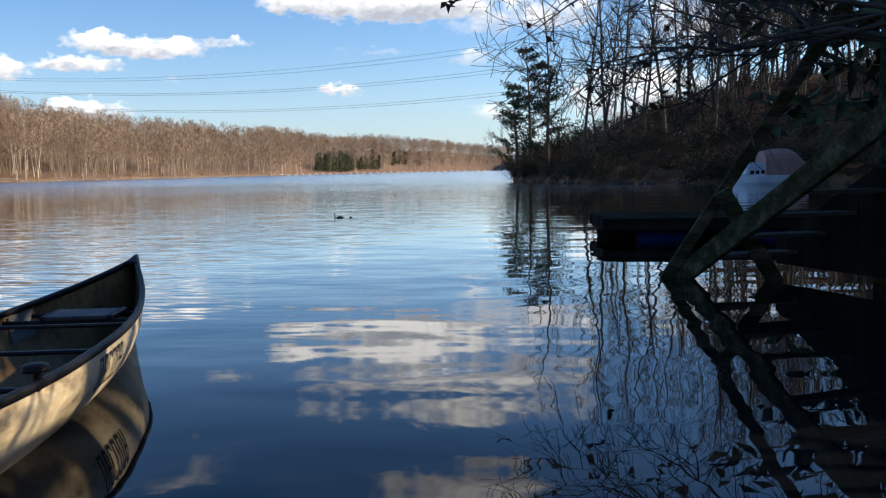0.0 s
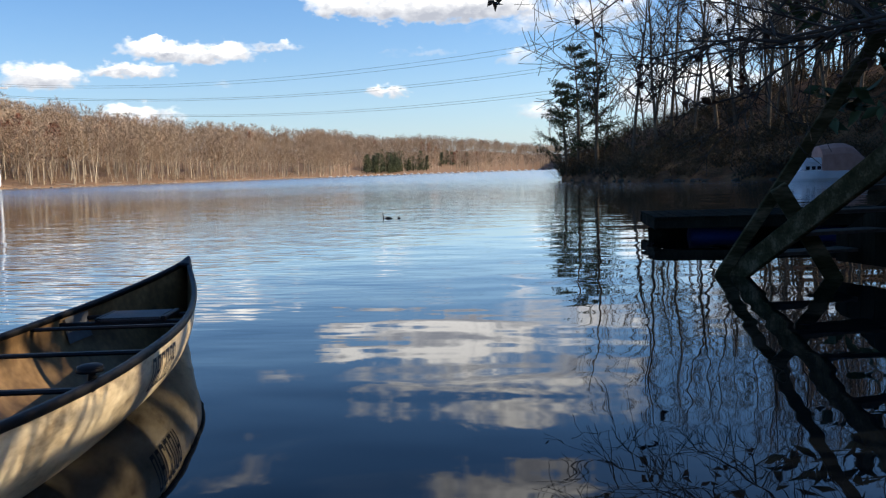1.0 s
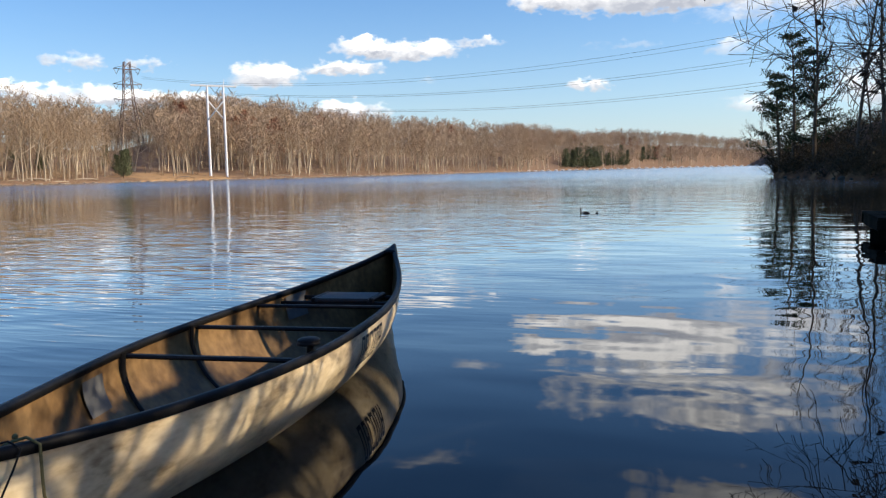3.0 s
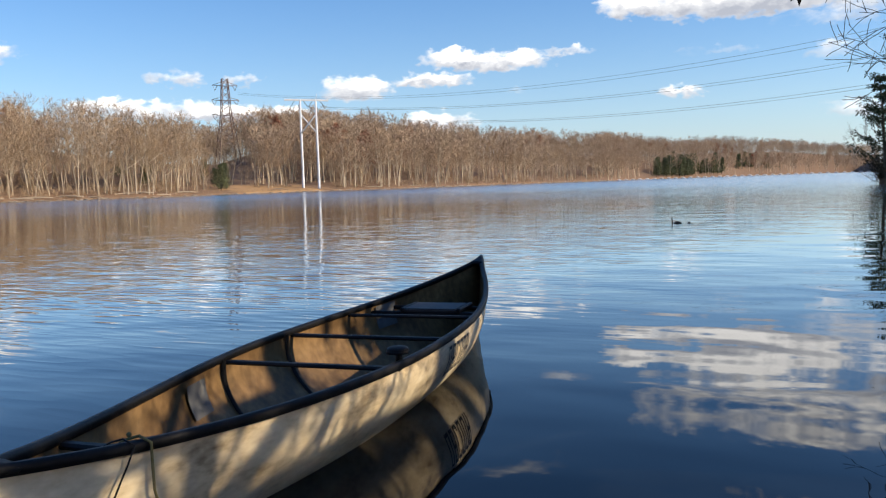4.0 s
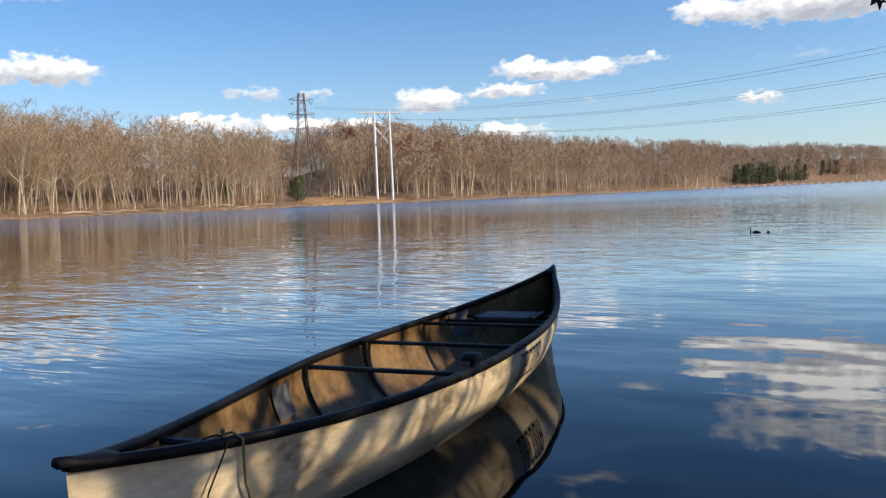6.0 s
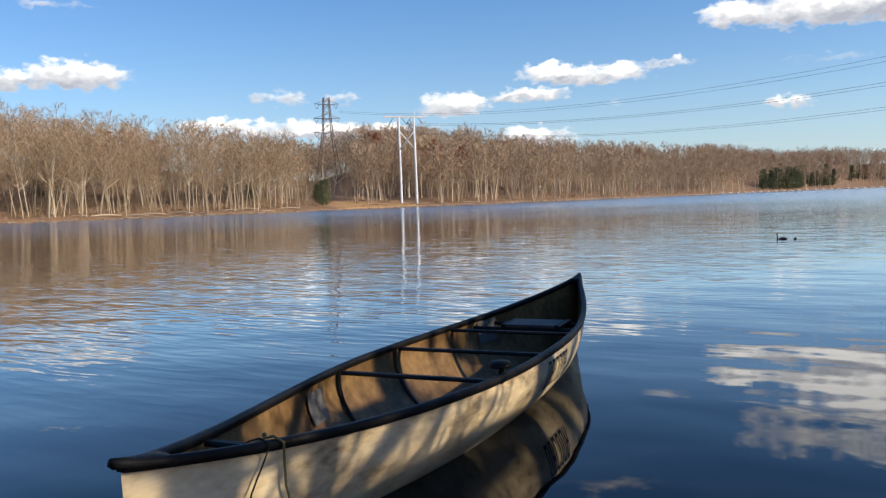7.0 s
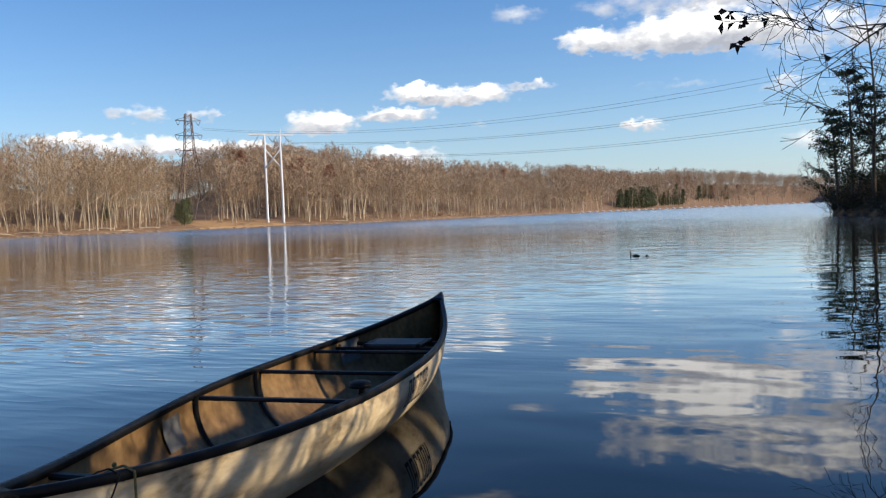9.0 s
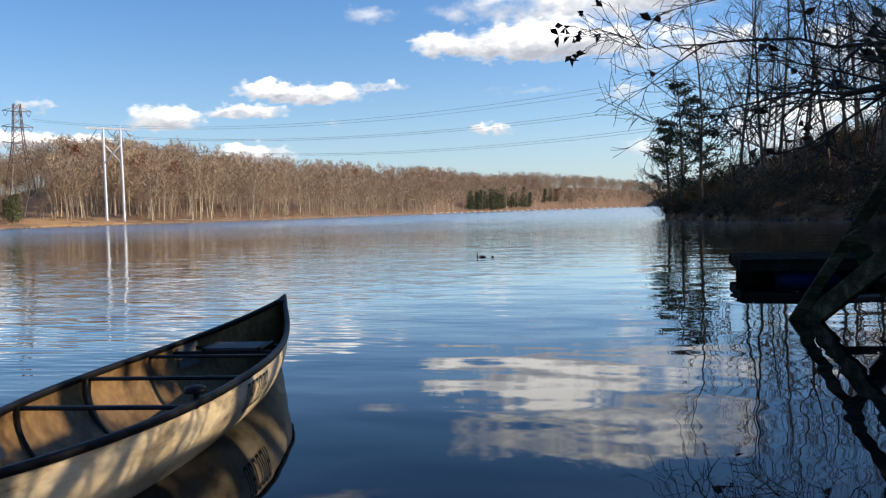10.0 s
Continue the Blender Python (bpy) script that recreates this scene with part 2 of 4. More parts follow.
# far-shore twigs, likewise coloured up for the sun
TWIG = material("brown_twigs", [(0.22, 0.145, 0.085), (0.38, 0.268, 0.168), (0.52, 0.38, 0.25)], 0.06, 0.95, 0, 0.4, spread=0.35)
def ground_material():
    """Leaf litter, dry straw in the open, pale sand along the water's edge."""
    m = material("leaf_litter", [(0.05, 0.022, 0.009), (0.15, 0.068, 0.028), (0.28, 0.14, 0.06)], 0.5, 0.95, 0.8, 6, contrast=(0.34, 0.66), bump_dist=0.05)
    t = m.node_tree
    bsdf = t.nodes["Principled BSDF"]
    old = bsdf.inputs["Base Color"].links[0].from_socket
    pos = node(t, "ShaderNodeNewGeometry").outputs["Position"]
    sep = node(t, "ShaderNodeSeparateXYZ")
    t.links.new(pos, sep.inputs[0])
    n = node(t, "ShaderNodeTexNoise")
    n.inputs["Scale"].default_value, n.inputs["Detail"].default_value = 0.35, 5
    t.links.new(pos, n.inputs["Vector"])
    # sand and stones where the bank meets the water
    low = calc(t, "SUBTRACT", 0.16, calc(t, "ADD", sep.outputs[2], calc(t, "MULTIPLY_ADD", n.outputs[0], 0.5, -0.25)))
    # the far side is open oak leaf floor, its sunlight put into a lighter colour
    side = calc(t, "MULTIPLY", calc(t, "ADD", sep.outputs[0], 12.0), -0.04, clamp=True)
    side = calc(t, "MAXIMUM", side, calc(t, "MULTIPLY_ADD", sep.outputs[1], 0.01, -3.0, clamp=True))
    old = mixed(t, side, old, mixed(t, n.outputs[0], (0.10, 0.06, 0.035), (0.36, 0.225, 0.135)))
    col = mixed(t, calc(t, "MULTIPLY", calc(t, "MULTIPLY", low, 3.5, clamp=True), side), old, (0.20, 0.14, 0.085))
    # dry grass in the clearing under the line
    d = node(t, "ShaderNodeVectorMath")
    d.operation = "DISTANCE"
    d.inputs[1].default_value = (-142.0, 184.0, 1.5)
    t.links.new(pos, d.inputs[0])
    open_ = calc(t, "MULTIPLY", calc(t, "SUBTRACT", calc(t, "MULTIPLY_ADD", n.outputs[0], 30.0, 4.0), d.outputs["Value"]), 0.12, clamp=True)
    open_ = calc(t, "MULTIPLY", open_, calc(t, "MULTIPLY_ADD", sep.outputs[2], -0.8, 2.6, clamp=True))
    col = mixed(t, open_, col, (0.42, 0.255, 0.12))
    t.links.new(col, bsdf.inputs["Base Color"])
    return m


LITTER = ground_material()
LEAF_DEAD = material("withered_leaf", [(0.035, 0.02, 0.012), (0.09, 0.045, 0.022)], 20, 0.7, 0.2)
FAR_PINE = material("olive_needles", [(0.085, 0.098, 0.046), (0.17, 0.175, 0.09)], 0.2, 0.85, 0, 2, spread=0.4)
RED_LEAF = material("russet_oak_leaves", [(0.20, 0.075, 0.045), (0.36, 0.165, 0.095)], 0.3, 0.9, 0, 2.0, spread=0.35)
PINE = material("dark_needles", [(0.022, 0.034, 0.014), (0.06, 0.08, 0.034)], 0.7, 0.8, 0, 5, spread=0.4)
SHRUB = material("dark_shrub_leaves", [(0.03, 0.024, 0.010), (0.085, 0.056, 0.026), (0.18, 0.105, 0.05)], 0.8, 0.8, 0, 5, spread=0.4)
WHITE_STEEL = material("white_painted_steel", [(0.66, 0.67, 0.68), (0.80, 0.80, 0.80)], 0.4, 0.5, 0, 4)
RUST_STEEL = material("rusty_lattice_steel", [(0.13, 0.085, 0.065), (0.24, 0.16, 0.13)], 0.8, 0.7, 0, 6, metal=0.3)
CABLE = material("dull_cable", [(0.09, 0.10, 0.12), (0.14, 0.15, 0.17)], 1, 0.5, 0, metal=0.5)
ROCK = material("shore_stone", [(0.03, 0.026, 0.02), (0.085, 0.075, 0.06)], 1.2, 0.9, 0.5, 12, bump_dist=0.03)
FAR_STONE = material("pale_shore_stone", [(0.20, 0.16, 0.12), (0.44, 0.37, 0.29)], 0.5, 0.9, 0.3, 6, spread=0.3)
BUOY = material("white_buoy", [(0.65, 0.62, 0.58), (0.82, 0.80, 0.78)], 2, 0.5, 0)
CANVAS = material("rose_canvas", [(0.34, 0.17, 0.13), (0.50, 0.29, 0.23)], 1.5, 0.8, 0.2, 20)
GELCOAT = material("white_gelcoat", [(0.60, 0.62, 0.65), (0.78, 0.79, 0.80)], 1.0, 0.3, 0)
TINT = material("dark_window", [(0.012, 0.014, 0.018), (0.03, 0.034, 0.04)], 2, 0.12, 0)
BLUE = material("blue_plastic", [(0.006, 0.018, 0.08), (0.012, 0.035, 0.14)], 3, 0.4, 0.05)


# ---- building tools ----
def part(name, bm, mat, parent=None, label="", smooth=False):
    me = bpy.data.meshes.new(name)
    bm.to_mesh(me)
    bm.free()
    if smooth:
        for p in me.polygons:
            p.use_smooth = True
    if mat:
        me.materials.append(mat)
    ob = new(name, me)
    ob.parent = parent
    return tagged(ob, label)


def raw(name, verts, faces, mat, parent=None, label="", smooth=False):
    me = bpy.data.meshes.new(name)
    me.from_pydata([tuple(v) for v in verts], [], [tuple(f) for f in faces])
    me.materials.append(mat)
    if smooth:
        me.polygons.foreach_set("use_smooth", [True] * len(me.polygons))
    ob = new(name, me)
    ob.parent = parent
    return tagged(ob, label)


def tri_mesh(name, verts, tris, mat):
    """A large mesh of triangles straight from arrays."""
    me = bpy.data.meshes.new(name)
    me.vertices.add(len(verts))
    me.vertices.foreach_set("co", np.asarray(verts, np.float32).ravel())
    me.loops.add(3 * len(tris))
    me.loops.foreach_set("vertex_index", np.asarray(tris, np.int32).ravel())
    me.polygons.add(len(tris))
    me.polygons.foreach_set("loop_start", np.arange(0, 3 * len(tris), 3, dtype=np.int32))
    me.materials.append(mat)
    me.update(calc_edges=True)
    return me


def box(bm, a, b, bevel=0.0):
    lo, hi = Vector(a), Vector(b)
    m = Matrix.Translation((lo + hi) / 2) @ Matrix.Diagonal((*(hi - lo), 1))
    geo = bmesh.ops.create_cube(bm, size=1, matrix=m)
    if bevel:
        edges = list({e for v in geo["verts"] for e in v.link_edges})
        bmesh.ops.bevel(bm, geom=edges, offset=bevel, segments=2, affect="EDGES")
    return bm


def beam(bm, p, q, width, depth, up=(0, 0, 1), bevel=0.008):
    """A squared timber from p to q."""
    p, q = Vector(p), Vector(q)
    d = (q - p).normalized()
    side = d.cross(Vector(up)).normalized()
    top = side.cross(d)
    rot = Matrix((d, side, top)).transposed().to_4x4()
    m = Matrix.Translation((p + q) / 2) @ rot @ Matrix.Diagonal(((q - p).length, width, depth, 1))
    geo = bmesh.ops.create_cube(bm, size=1, matrix=m)
    if bevel:
        edges = list({e for v in geo["verts"] for e in v.link_edges})
        bmesh.ops.bevel(bm, geom=edges, offset=bevel, segments=1, affect="EDGES")
    return bm


class Soup:
    """Vertices and triangles that are gathered and then made into one mesh."""

    def __init__(self):
        self.v, self.f = [], []

    def tube(self, pts, radii, sides=5, cap=True):
        start = len(self.v)
        for i, (p, r) in enumerate(zip(pts, radii)):
            a, b = pts[max(i - 1, 0)], pts[min(i + 1, len(pts) - 1)]
            d = (Vector(b) - Vector(a)).normalized()
            s = d.orthogonal().normalized()
            u = d.cross(s)
            for k in range(sides):
                w = 2 * math.pi * k / sides
                self.v.append(tuple(Vector(p) + r * (math.cos(w) * s + math.sin(w) * u)))
        for i in range(len(pts) - 1):
            for k in range(sides):
                a, b = start + i * sides + k, start + i * sides + (k + 1) % sides
                c, d = a + sides, b + sides
                self.f += [(a, b, d), (a, d, c)]
        if cap:
            end = start + (len(pts) - 1) * sides
            self.f += [(end, end + k, end + k + 1) for k in range(1, sides - 1)]

    def blade(self, p, q, width, rng):
        """One fine twig: a thin three-sided splinter."""
        p, q = Vector(p), Vector(q)
        d = (q - p).normalized()
        s = d.orthogonal().normalized()
        s.rotate(Matrix.Rotation(rng.random() * 6.28, 3, d))
        n = len(self.v)
        self.v += [tuple(p + s * width), tuple(p - s * width), tuple(q)]
        self.f.append((n, n + 1, n + 2))

    def leaf(self, p, length, width, rng):
        d = Vector((rng.uniform(-1, 1), rng.uniform(-1, 1), rng.uniform(-1, 0.6))).normalized()
        s = d.orthogonal().normalized()
        s.rotate(Matrix.Rotation(rng.random() * 6.28, 3, d))
        n = len(self.v)
        p = Vector(p)
        k = d.cross(s) * width * 0.35
        self.v += [tuple(p), tuple(p + d * length * .5 + s * width / 2 + k), tuple(p + d * length), tuple(p + d * length * .5 - s * width / 2 + k)]
        self.f += [(n, n + 1, n + 2), (n, n + 2, n + 3)]

    def arrays(self):
        return np.array(self.v, np.float32).reshape(-1, 3), np.array(self.f, np.int32).reshape(-1, 3)

    def mesh(self, name, mat):
        return tri_mesh(name, *self.arrays(), mat)


# ---- the lie of the land: along each bearing, how far the water reaches, and the hill behind ----
#        bearing, shore, ridge beyond shore, ridge height
LAND = [
    (-180, 1.6, 40, 6), (-120, 2.2, 40, 9), (-95, 3.2, 40, 12), (-75, 5, 40, 13), (-60, 8, 40, 13), (-45, 10, 40, 12), (-36, 13, 40, 11),
    (-32, 20, 36, 10.5), (-29, 34, 34, 10), (-26, 44, 32, 9.6), (-22, 50, 32, 9.2), (-18, 54, 32, 8.8), (-13.6, 56, 32, 7.8), (-10, 56, 32, 6.2), (-6.8, 58, 32, 4.7),
    (-4.5, 63, 27, 3.6), (-2.5, 70, 20, 2.2), (-1.05, 76, 15, 1.3), (-1.04, 1250, 260, 27), (0.7, 1200, 260, 26), (4, 950, 260, 29), (8, 740, 260, 27), (11, 620, 260, 21),
    (15, 470, 260, 21), (20, 370, 250, 19), (25, 300, 240, 19), (30, 262, 230, 22), (34.6, 238, 220, 24), (38, 228, 200, 20), (41, 214, 170, 12), (46, 194, 130, 12),
    (50, 184, 130, 15), (55, 176, 125, 17), (60, 168, 120, 18.5), (70, 150, 120, 18), (84, 60, 110, 14), (96, 8, 60, 8), (130, 2.2, 40, 6), (180, 1.6, 40, 6),
]
LA = np.array(LAND[1:], float)


def land(az):
    # round off the near banks behind the camera
    wide = min(max(abs(az) - 44, 0) / 10, 1.0) * 9
    return [float(np.mean(np.interp([az + o * wide for o in (-1, -0.5, 0, 0.5, 1)], LA[:, 0], LA[:, k], period=360))) for k in (1, 2, 3)]


def bearing(x, y):
    return math.degrees(math.atan2(-x, y))


def at_bearing(az, r, z=0.0):
    return Vector((-math.sin(radians(az)) * r, math.cos(radians(az)) * r, z))


def ground_z(x, y):
    r, az = math.hypot(x, y), bearing(x, y)
    shore, ridge, height = land(az)
    d = r - shore
    if d < 0:
        return max(-2.5, d * 0.35)
    u = min(d / ridge, 1.0)
    steep = 0.5 if az < -1.045 else 0.45
    z = 0.35 * (1 - math.exp(-d / 0.7)) + steep * (1 - math.exp(-d / 6)) * 2
    z += (height - 1) * (u * u * (3 - 2 * u)) ** 0.8
    z += 0.35 * noise.noise(Vector((x * 0.12, y * 0.12, 0))) * min(d / 4, 1)
    if d > ridge * 1.15:
        z -= min((d - ridge * 1.15) * 0.08, 40)
    return z


def build_ground():
    azs = sorted(set(list(np.arange(-180, -36, 4.0)) + [a for a in np.arange(-36, 72, 0.6) if not -1.05 < a < -1.04] + list(np.arange(72, 180, 4.0)) + [-1.05, -1.04]))
    offs = [-400, -120, -40, -15, -8, -4, -2, -1, -0.4, 0, 0.25, 0.6, 1.2, 2.2, 4, 7, 11, 16, 23, 32, 45, 60, 80, 110, 150, 200, 270, 380, 600, 1000, 1800]
    verts, faces = [(0, 0, -0.6)], []
    cols = len(offs)
    for az in azs:
        shore = land(az)[0]
        wob = 0.8 * noise.noise(Vector((az * 0.9, 0, 3))) * min(shore / 40, 1.5) * (abs(az) < 72)
        for o in offs:
            r = max(shore + o + (wob if -1 < o < 3 else 0), 0.02 * (o + 401) / 400 * shore / (shore + 1))
            p = at_bearing(az, r)
            verts.append((p.x, p.y, ground_z(p.x, p.y) if r > 0.3 else -0.6))
    n = len(azs)
    for i in range(n):
        j = (i + 1) % n
        for k in range(cols - 1):
            a, b = 1 + i * cols + k, 1 + j * cols + k
            faces.append((a, a + 1, b + 1, b))
        faces.append((0, 1 + i * cols, 1 + j * cols))
    ob = raw("ground", verts, faces, LITTER, smooth=True)
    return tagged(ob, "leaf-strewn lake bed, banks and wooded hills", "ground", kind="structure")


build_ground()
bm = bmesh.new()
bmesh.ops.create_circle(bm, cap_ends=True, segments=96, radius=2600)
tagged(part("water", bm, WATER), "calm dark blue lake water with light ripples", "water", kind="structure")


# ---- canoe ----
WIDEST = 0.457
L, STERN, HEADING = 4.70, (-1.827, 1.218), 98.67


def sheer(s):
    e = abs(2 * s - 1)
    return 0.339 + (0.174 * e ** 3.15 if s > 0.5 else 0.112 * e ** 3.77)


def half_beam(s):
    # widest a little aft of the middle, the stern quarters finer than the bow
    e = (WIDEST - s) / WIDEST if s < WIDEST else (s - WIDEST) / (1 - WIDEST)
    return 0.457 * max(0.0, 1 - min(abs(e), 1.0) ** (1.75 if s < WIDEST else 2.43)) ** 1.15


def hull_point(s, h, side, out=0.0):
    """s: along the boat, 0 stern to 1 bow; h: 0 keel to 1 gunwale; side -1 right, 1 left."""
    e = abs(2 * s - 1)
    keel = -0.075 + 0.05 * e ** 6
    full = 1 - e ** 3 * 0.75
    wide = (math.sin(h * math.pi / 2) ** (0.42 + 0.5 * (1 - full))) if h > 0 else 0.0
    half = L / 2 - 0.16 * (1 - h) ** 2.4
    x = L / 2 + (2 * s - 1) * half
    tuck = 1.0 - 0.035 * max(0.0, (h - 0.75) / 0.25) * full
    return Vector((x, side * (half_beam(s) * wide * tuck + out), keel + (sheer(s) - keel) * h))


def build_canoe():
    boat = new("canoe")
    boat.matrix_world = pose(*STERN, 0, 0, 0, HEADING)
    tagged(boat, "tan canoe with black gunwales floating in dappled tree shade", "canoe")
    n, k = 56, 12
    hs = [(i / k) ** 1.25 for i in range(k + 1)]

    def shell(inset):
        vv, ff = [], []
        row = 2 * k + 1
        for i in range(n + 1):
            s = i / n
            for j in range(-k, k + 1):
                p = hull_point(s, hs[abs(j)], -1 if j < 0 else 1)
                if inset:
                    p.y *= max(0.0, 1 - inset / max(abs(half_beam(s)), inset))
                    p.z += inset if abs(j) < k else 0
                    p.x = L / 2 + (p.x - L / 2) * 0.996
                vv.append(p)
        for i in range(n):
            for j in range(2 * k):
                a = i * row + j
                ff.append((a, a + row, a + row + 1, a + 1) if not inset else (a, a + 1, a + row + 1, a + row))
        return vv, ff

    raw("hull", *shell(0), HULL, boat, "cream-tan weathered hull", smooth=True)
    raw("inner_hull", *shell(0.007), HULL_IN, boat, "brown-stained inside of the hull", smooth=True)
    for side in (-1, 1):
        pts = []
        for i in range(61):
            s = i / 60
            p = hull_point(s, 1, side)
            p.z += 0.004
            pts.append(p)
        vv, ff = [], []
        for i, p in enumerate(pts):
            for dy, dz in ((-0.014, -0.018), (0.015, -0.020), (0.019, 0.003), (0.011, 0.013), (-0.009, 0.013), (-0.016, 0.003)):
                vv.append((p.x, p.y + side * dy, p.z + dz))
        for i in range(60):
            for c in range(6):
                a, b = i * 6 + c, i * 6 + (c + 1) % 6
                ff.append((a, b, b + 6, a + 6) if side < 0 else (a, a + 6, b + 6, b))
        ff += [tuple(range(6)), tuple(range(360, 366))]
        raw("gunwale", vv, ff, BLACK, boat, "black vinyl gunwale", smooth=True)
    # end caps
    for end in (0, 1):
        vv, ff = [], []
        ss = [0.0, 0.008, 0.016, 0.024, 0.032]
        for q in ss:
            s = q if end == 0 else 1 - q
            a, b = hull_point(s, 1, -1), hull_point(s, 1, 1)
            bulge = 0.012 if q else 0.02
            xo = (-0.03 if end == 0 else 0.018) if q == 0 else 0
            for f in range(7):
                w = f / 6
                p = a.lerp(b, w)
                y = p.y + (w - 0.5) * (0.05 if q else 0.035)
                vv.append((p.x + xo, y, p.z + bulge + 0.012 * math.sin(math.pi * w) - (0.012 if f in (0, 6) else 0)))
        for i in range(len(ss) - 1):
            for f in range(6):
                a = i * 7 + f
                ff.append((a, a + 1, a + 8, a + 7))
        cap = raw("deck_plate", vv, ff, BLACK, boat, "black moulded end cap", smooth=True)
        m = cap.modifiers.new("thick", "SOLIDIFY")
        m.thickness, m.offset = 0.02, 1 if end == 0 else -1
    # cross bars
    for x, wid, dep in THWARTS:
        s = x / L
        bm = bmesh.new()
        w = half_beam(s) - 0.006
        beam(bm, (x, -w, sheer(s) - 0.018), (x, w, sheer(s) - 0.018), wid, dep, bevel=0.008)
        part("thwart", bm, BLACK, boat, "black cross thwart")
    # seat near the bow
    x0, x1 = SEAT
    s = (x0 + x1) / 2 / L
    z = sheer(s) - 0.055
    for x in (x0, x1):
        bm = bmesh.new()
        w = half_beam(x / L) - 0.01
        beam(bm, (x, -w, z), (x, w, z), 0.03, 0.025, bevel=0.006)
        part("seat_bar", bm, BLACK, boat)
    bm = bmesh.new()
    box(bm, (x0 - 0.02, -0.20, z + 0.012), (x1 + 0.02, 0.15, z + 0.032), 0.008)
    part("seat", bm, PAD, boat, "grey padded seat")
    for yy in (-0.215, 0.145):
        bm = bmesh.new()
        beam(bm, (x0 - 0.02, yy, z + 0.02), (x1 + 0.02, yy, z + 0.02), 0.03, 0.03, bevel=0.006)
        part("seat_frame", bm, BLACK, boat)
    # ribs
    for x in RIBS:
        s = x / L
        vv, ff = [], []
        hh = [(i / 14) ** 1.1 for i in range(15)]
        path = [hull_point(s, h, -1) for h in reversed(hh)] + [hull_point(s, h, 1) for h in hh[1:]]
        for p in path:
            y = p.y * (1 - 0.012 / max(half_beam(s), 0.05))
            for dx, up in ((-0.011, 0.006), (-0.007, 0.020), (0.007, 0.020), (0.011, 0.006)):
                k = up / max(half_beam(s), 0.1)
                vv.append((p.x + dx, y * (1 - k), p.z + up * (1 - abs(p.y) / 0.46)))
        for i in range(len(path) - 1):
            for c in range(3):
                a = i * 4 + c
                ff.append((a, a + 1, a + 5, a + 4))
        raw("rib", vv, ff, BLACK, boat, "dark moulded rib", smooth=True)
    # lettering on the right side, as plain bars
    for i in range(6):
        s = (TEXT_X + i * 0.072) / L
        bm = bmesh.new()
        grid = [[bm.verts.new(hull_point(s + 0.052 / L * c / 8, 0.53 + 0.36 * r / 9, -1, 0.004)) for c in range(9)] for r in range(10)]
        for r in range(9):
            for c in range(8):
                if 2 <= c <= 5 and 1 <= r <= 7 and not (i in (1, 5) and r == 4):
                    continue
                if (i == 2 and c > 5 and 2 <= r <= 6) or (i == 5 and r == 0 and 2 <= c <= 5):
                    continue
                bm.faces.new((grid[r][c], grid[r + 1][c], grid[r + 1][c + 1], grid[r][c + 1]))
        part("lettering", bm, INK, boat, "worn black hull lettering")
    # a grey patch inside the left side
    vv, ff = [], []
    for i in range(6):
        for j in range(6):
            p = hull_point((PATCH_X + 0.17 * i / 5) / L, 0.56 + 0.34 * j / 5, 1)
            vv.append((p.x, p.y - 0.022, p.z + 0.004))
    for i in range(5):
        for j in range(5):
            a = i * 6 + j
            ff.append((a, a + 1, a + 7, a + 6))
    raw("patch", vv, ff, PATCH, boat, "dull grey repair patch", smooth=True)
    vv = []
    for i in range(6):
        for j in range(6):
            p = hull_point((3.40 + 0.22 * i / 5) / L, 0.62 + 0.33 * j / 5, 1)
            vv.append((p.x, p.y - 0.022, p.z + 0.004))
    raw("patch", vv, ff, PATCH, boat, "dull grey plate beside the seat", smooth=True)
    # rod holder clamped on the right gunwale
    s = KNOB_X / L
    p = hull_point(s, 1, -1)
    bm = bmesh.new()
    bmesh.ops.create_cone(bm, cap_ends=True, segments=16, radius1=0.016, radius2=0.013, depth=0.04, matrix=pose(p.x, p.y + 0.03, p.z + 0.02))
    bmesh.ops.create_cone(bm, cap_ends=True, segments=24, radius1=0.052, radius2=0.047, depth=0.016, matrix=pose(p.x, p.y + 0.035, p.z + 0.046))
    bmesh.ops.create_uvsphere(bm, u_segments=20, v_segments=8, radius=0.049, matrix=pose(p.x, p.y + 0.035, p.z + 0.054) @ Matrix.Diagonal((1, 1, 0.3, 1)))
    part("clamp_knob", bm, BLACK, boat, "black clamp knob on the gunwale", smooth=True)
    # mooring cord knotted to the stern bar and hung over the side
    for dx, drift, mat, r in ((0.03, 0.05, CORD, 0.0045), (-0.02, -0.16, BLACK, 0.003)):
        x = ROPE_X + dx
        z = sheer(x / L)
        w = half_beam(x / L)
        pts = [Vector((x + 0.02, -w + 0.10, z - 0.01)), Vector((x, -w + 0.05, z + 0.014)), Vector((x, -w + 0.01, z + 0.026)), Vector((x, -w - 0.028, z + 0.01))]
        for q in range(1, 9):
            p = hull_point((x + drift * q / 8) / L, 1 - 0.1 * q, -1, 0.02)
            pts.append(p + Vector((0.006 * math.sin(q * 1.7), 0, 0)))
        sp = Soup()
        sp.tube(pts, [r] * len(pts), 6)
        rope = new("rope", sp.mesh("rope", mat))
        rope.parent = boat
        tagged(rope, "thin cord tied over the gunwale")
    bm = bmesh.new()
    bmesh.ops.create_icosphere(bm, subdivisions=2, radius=0.008, matrix=pose(ROPE_X + 0.03, -half_beam(ROPE_X / L) + 0.035, sheer(ROPE_X / L) + 0.024))
    part("knot", bm, CORD, boat, "olive cord knot", smooth=True)
    # a few dead leaves lying in the bilge
    rng = random.Random(5)
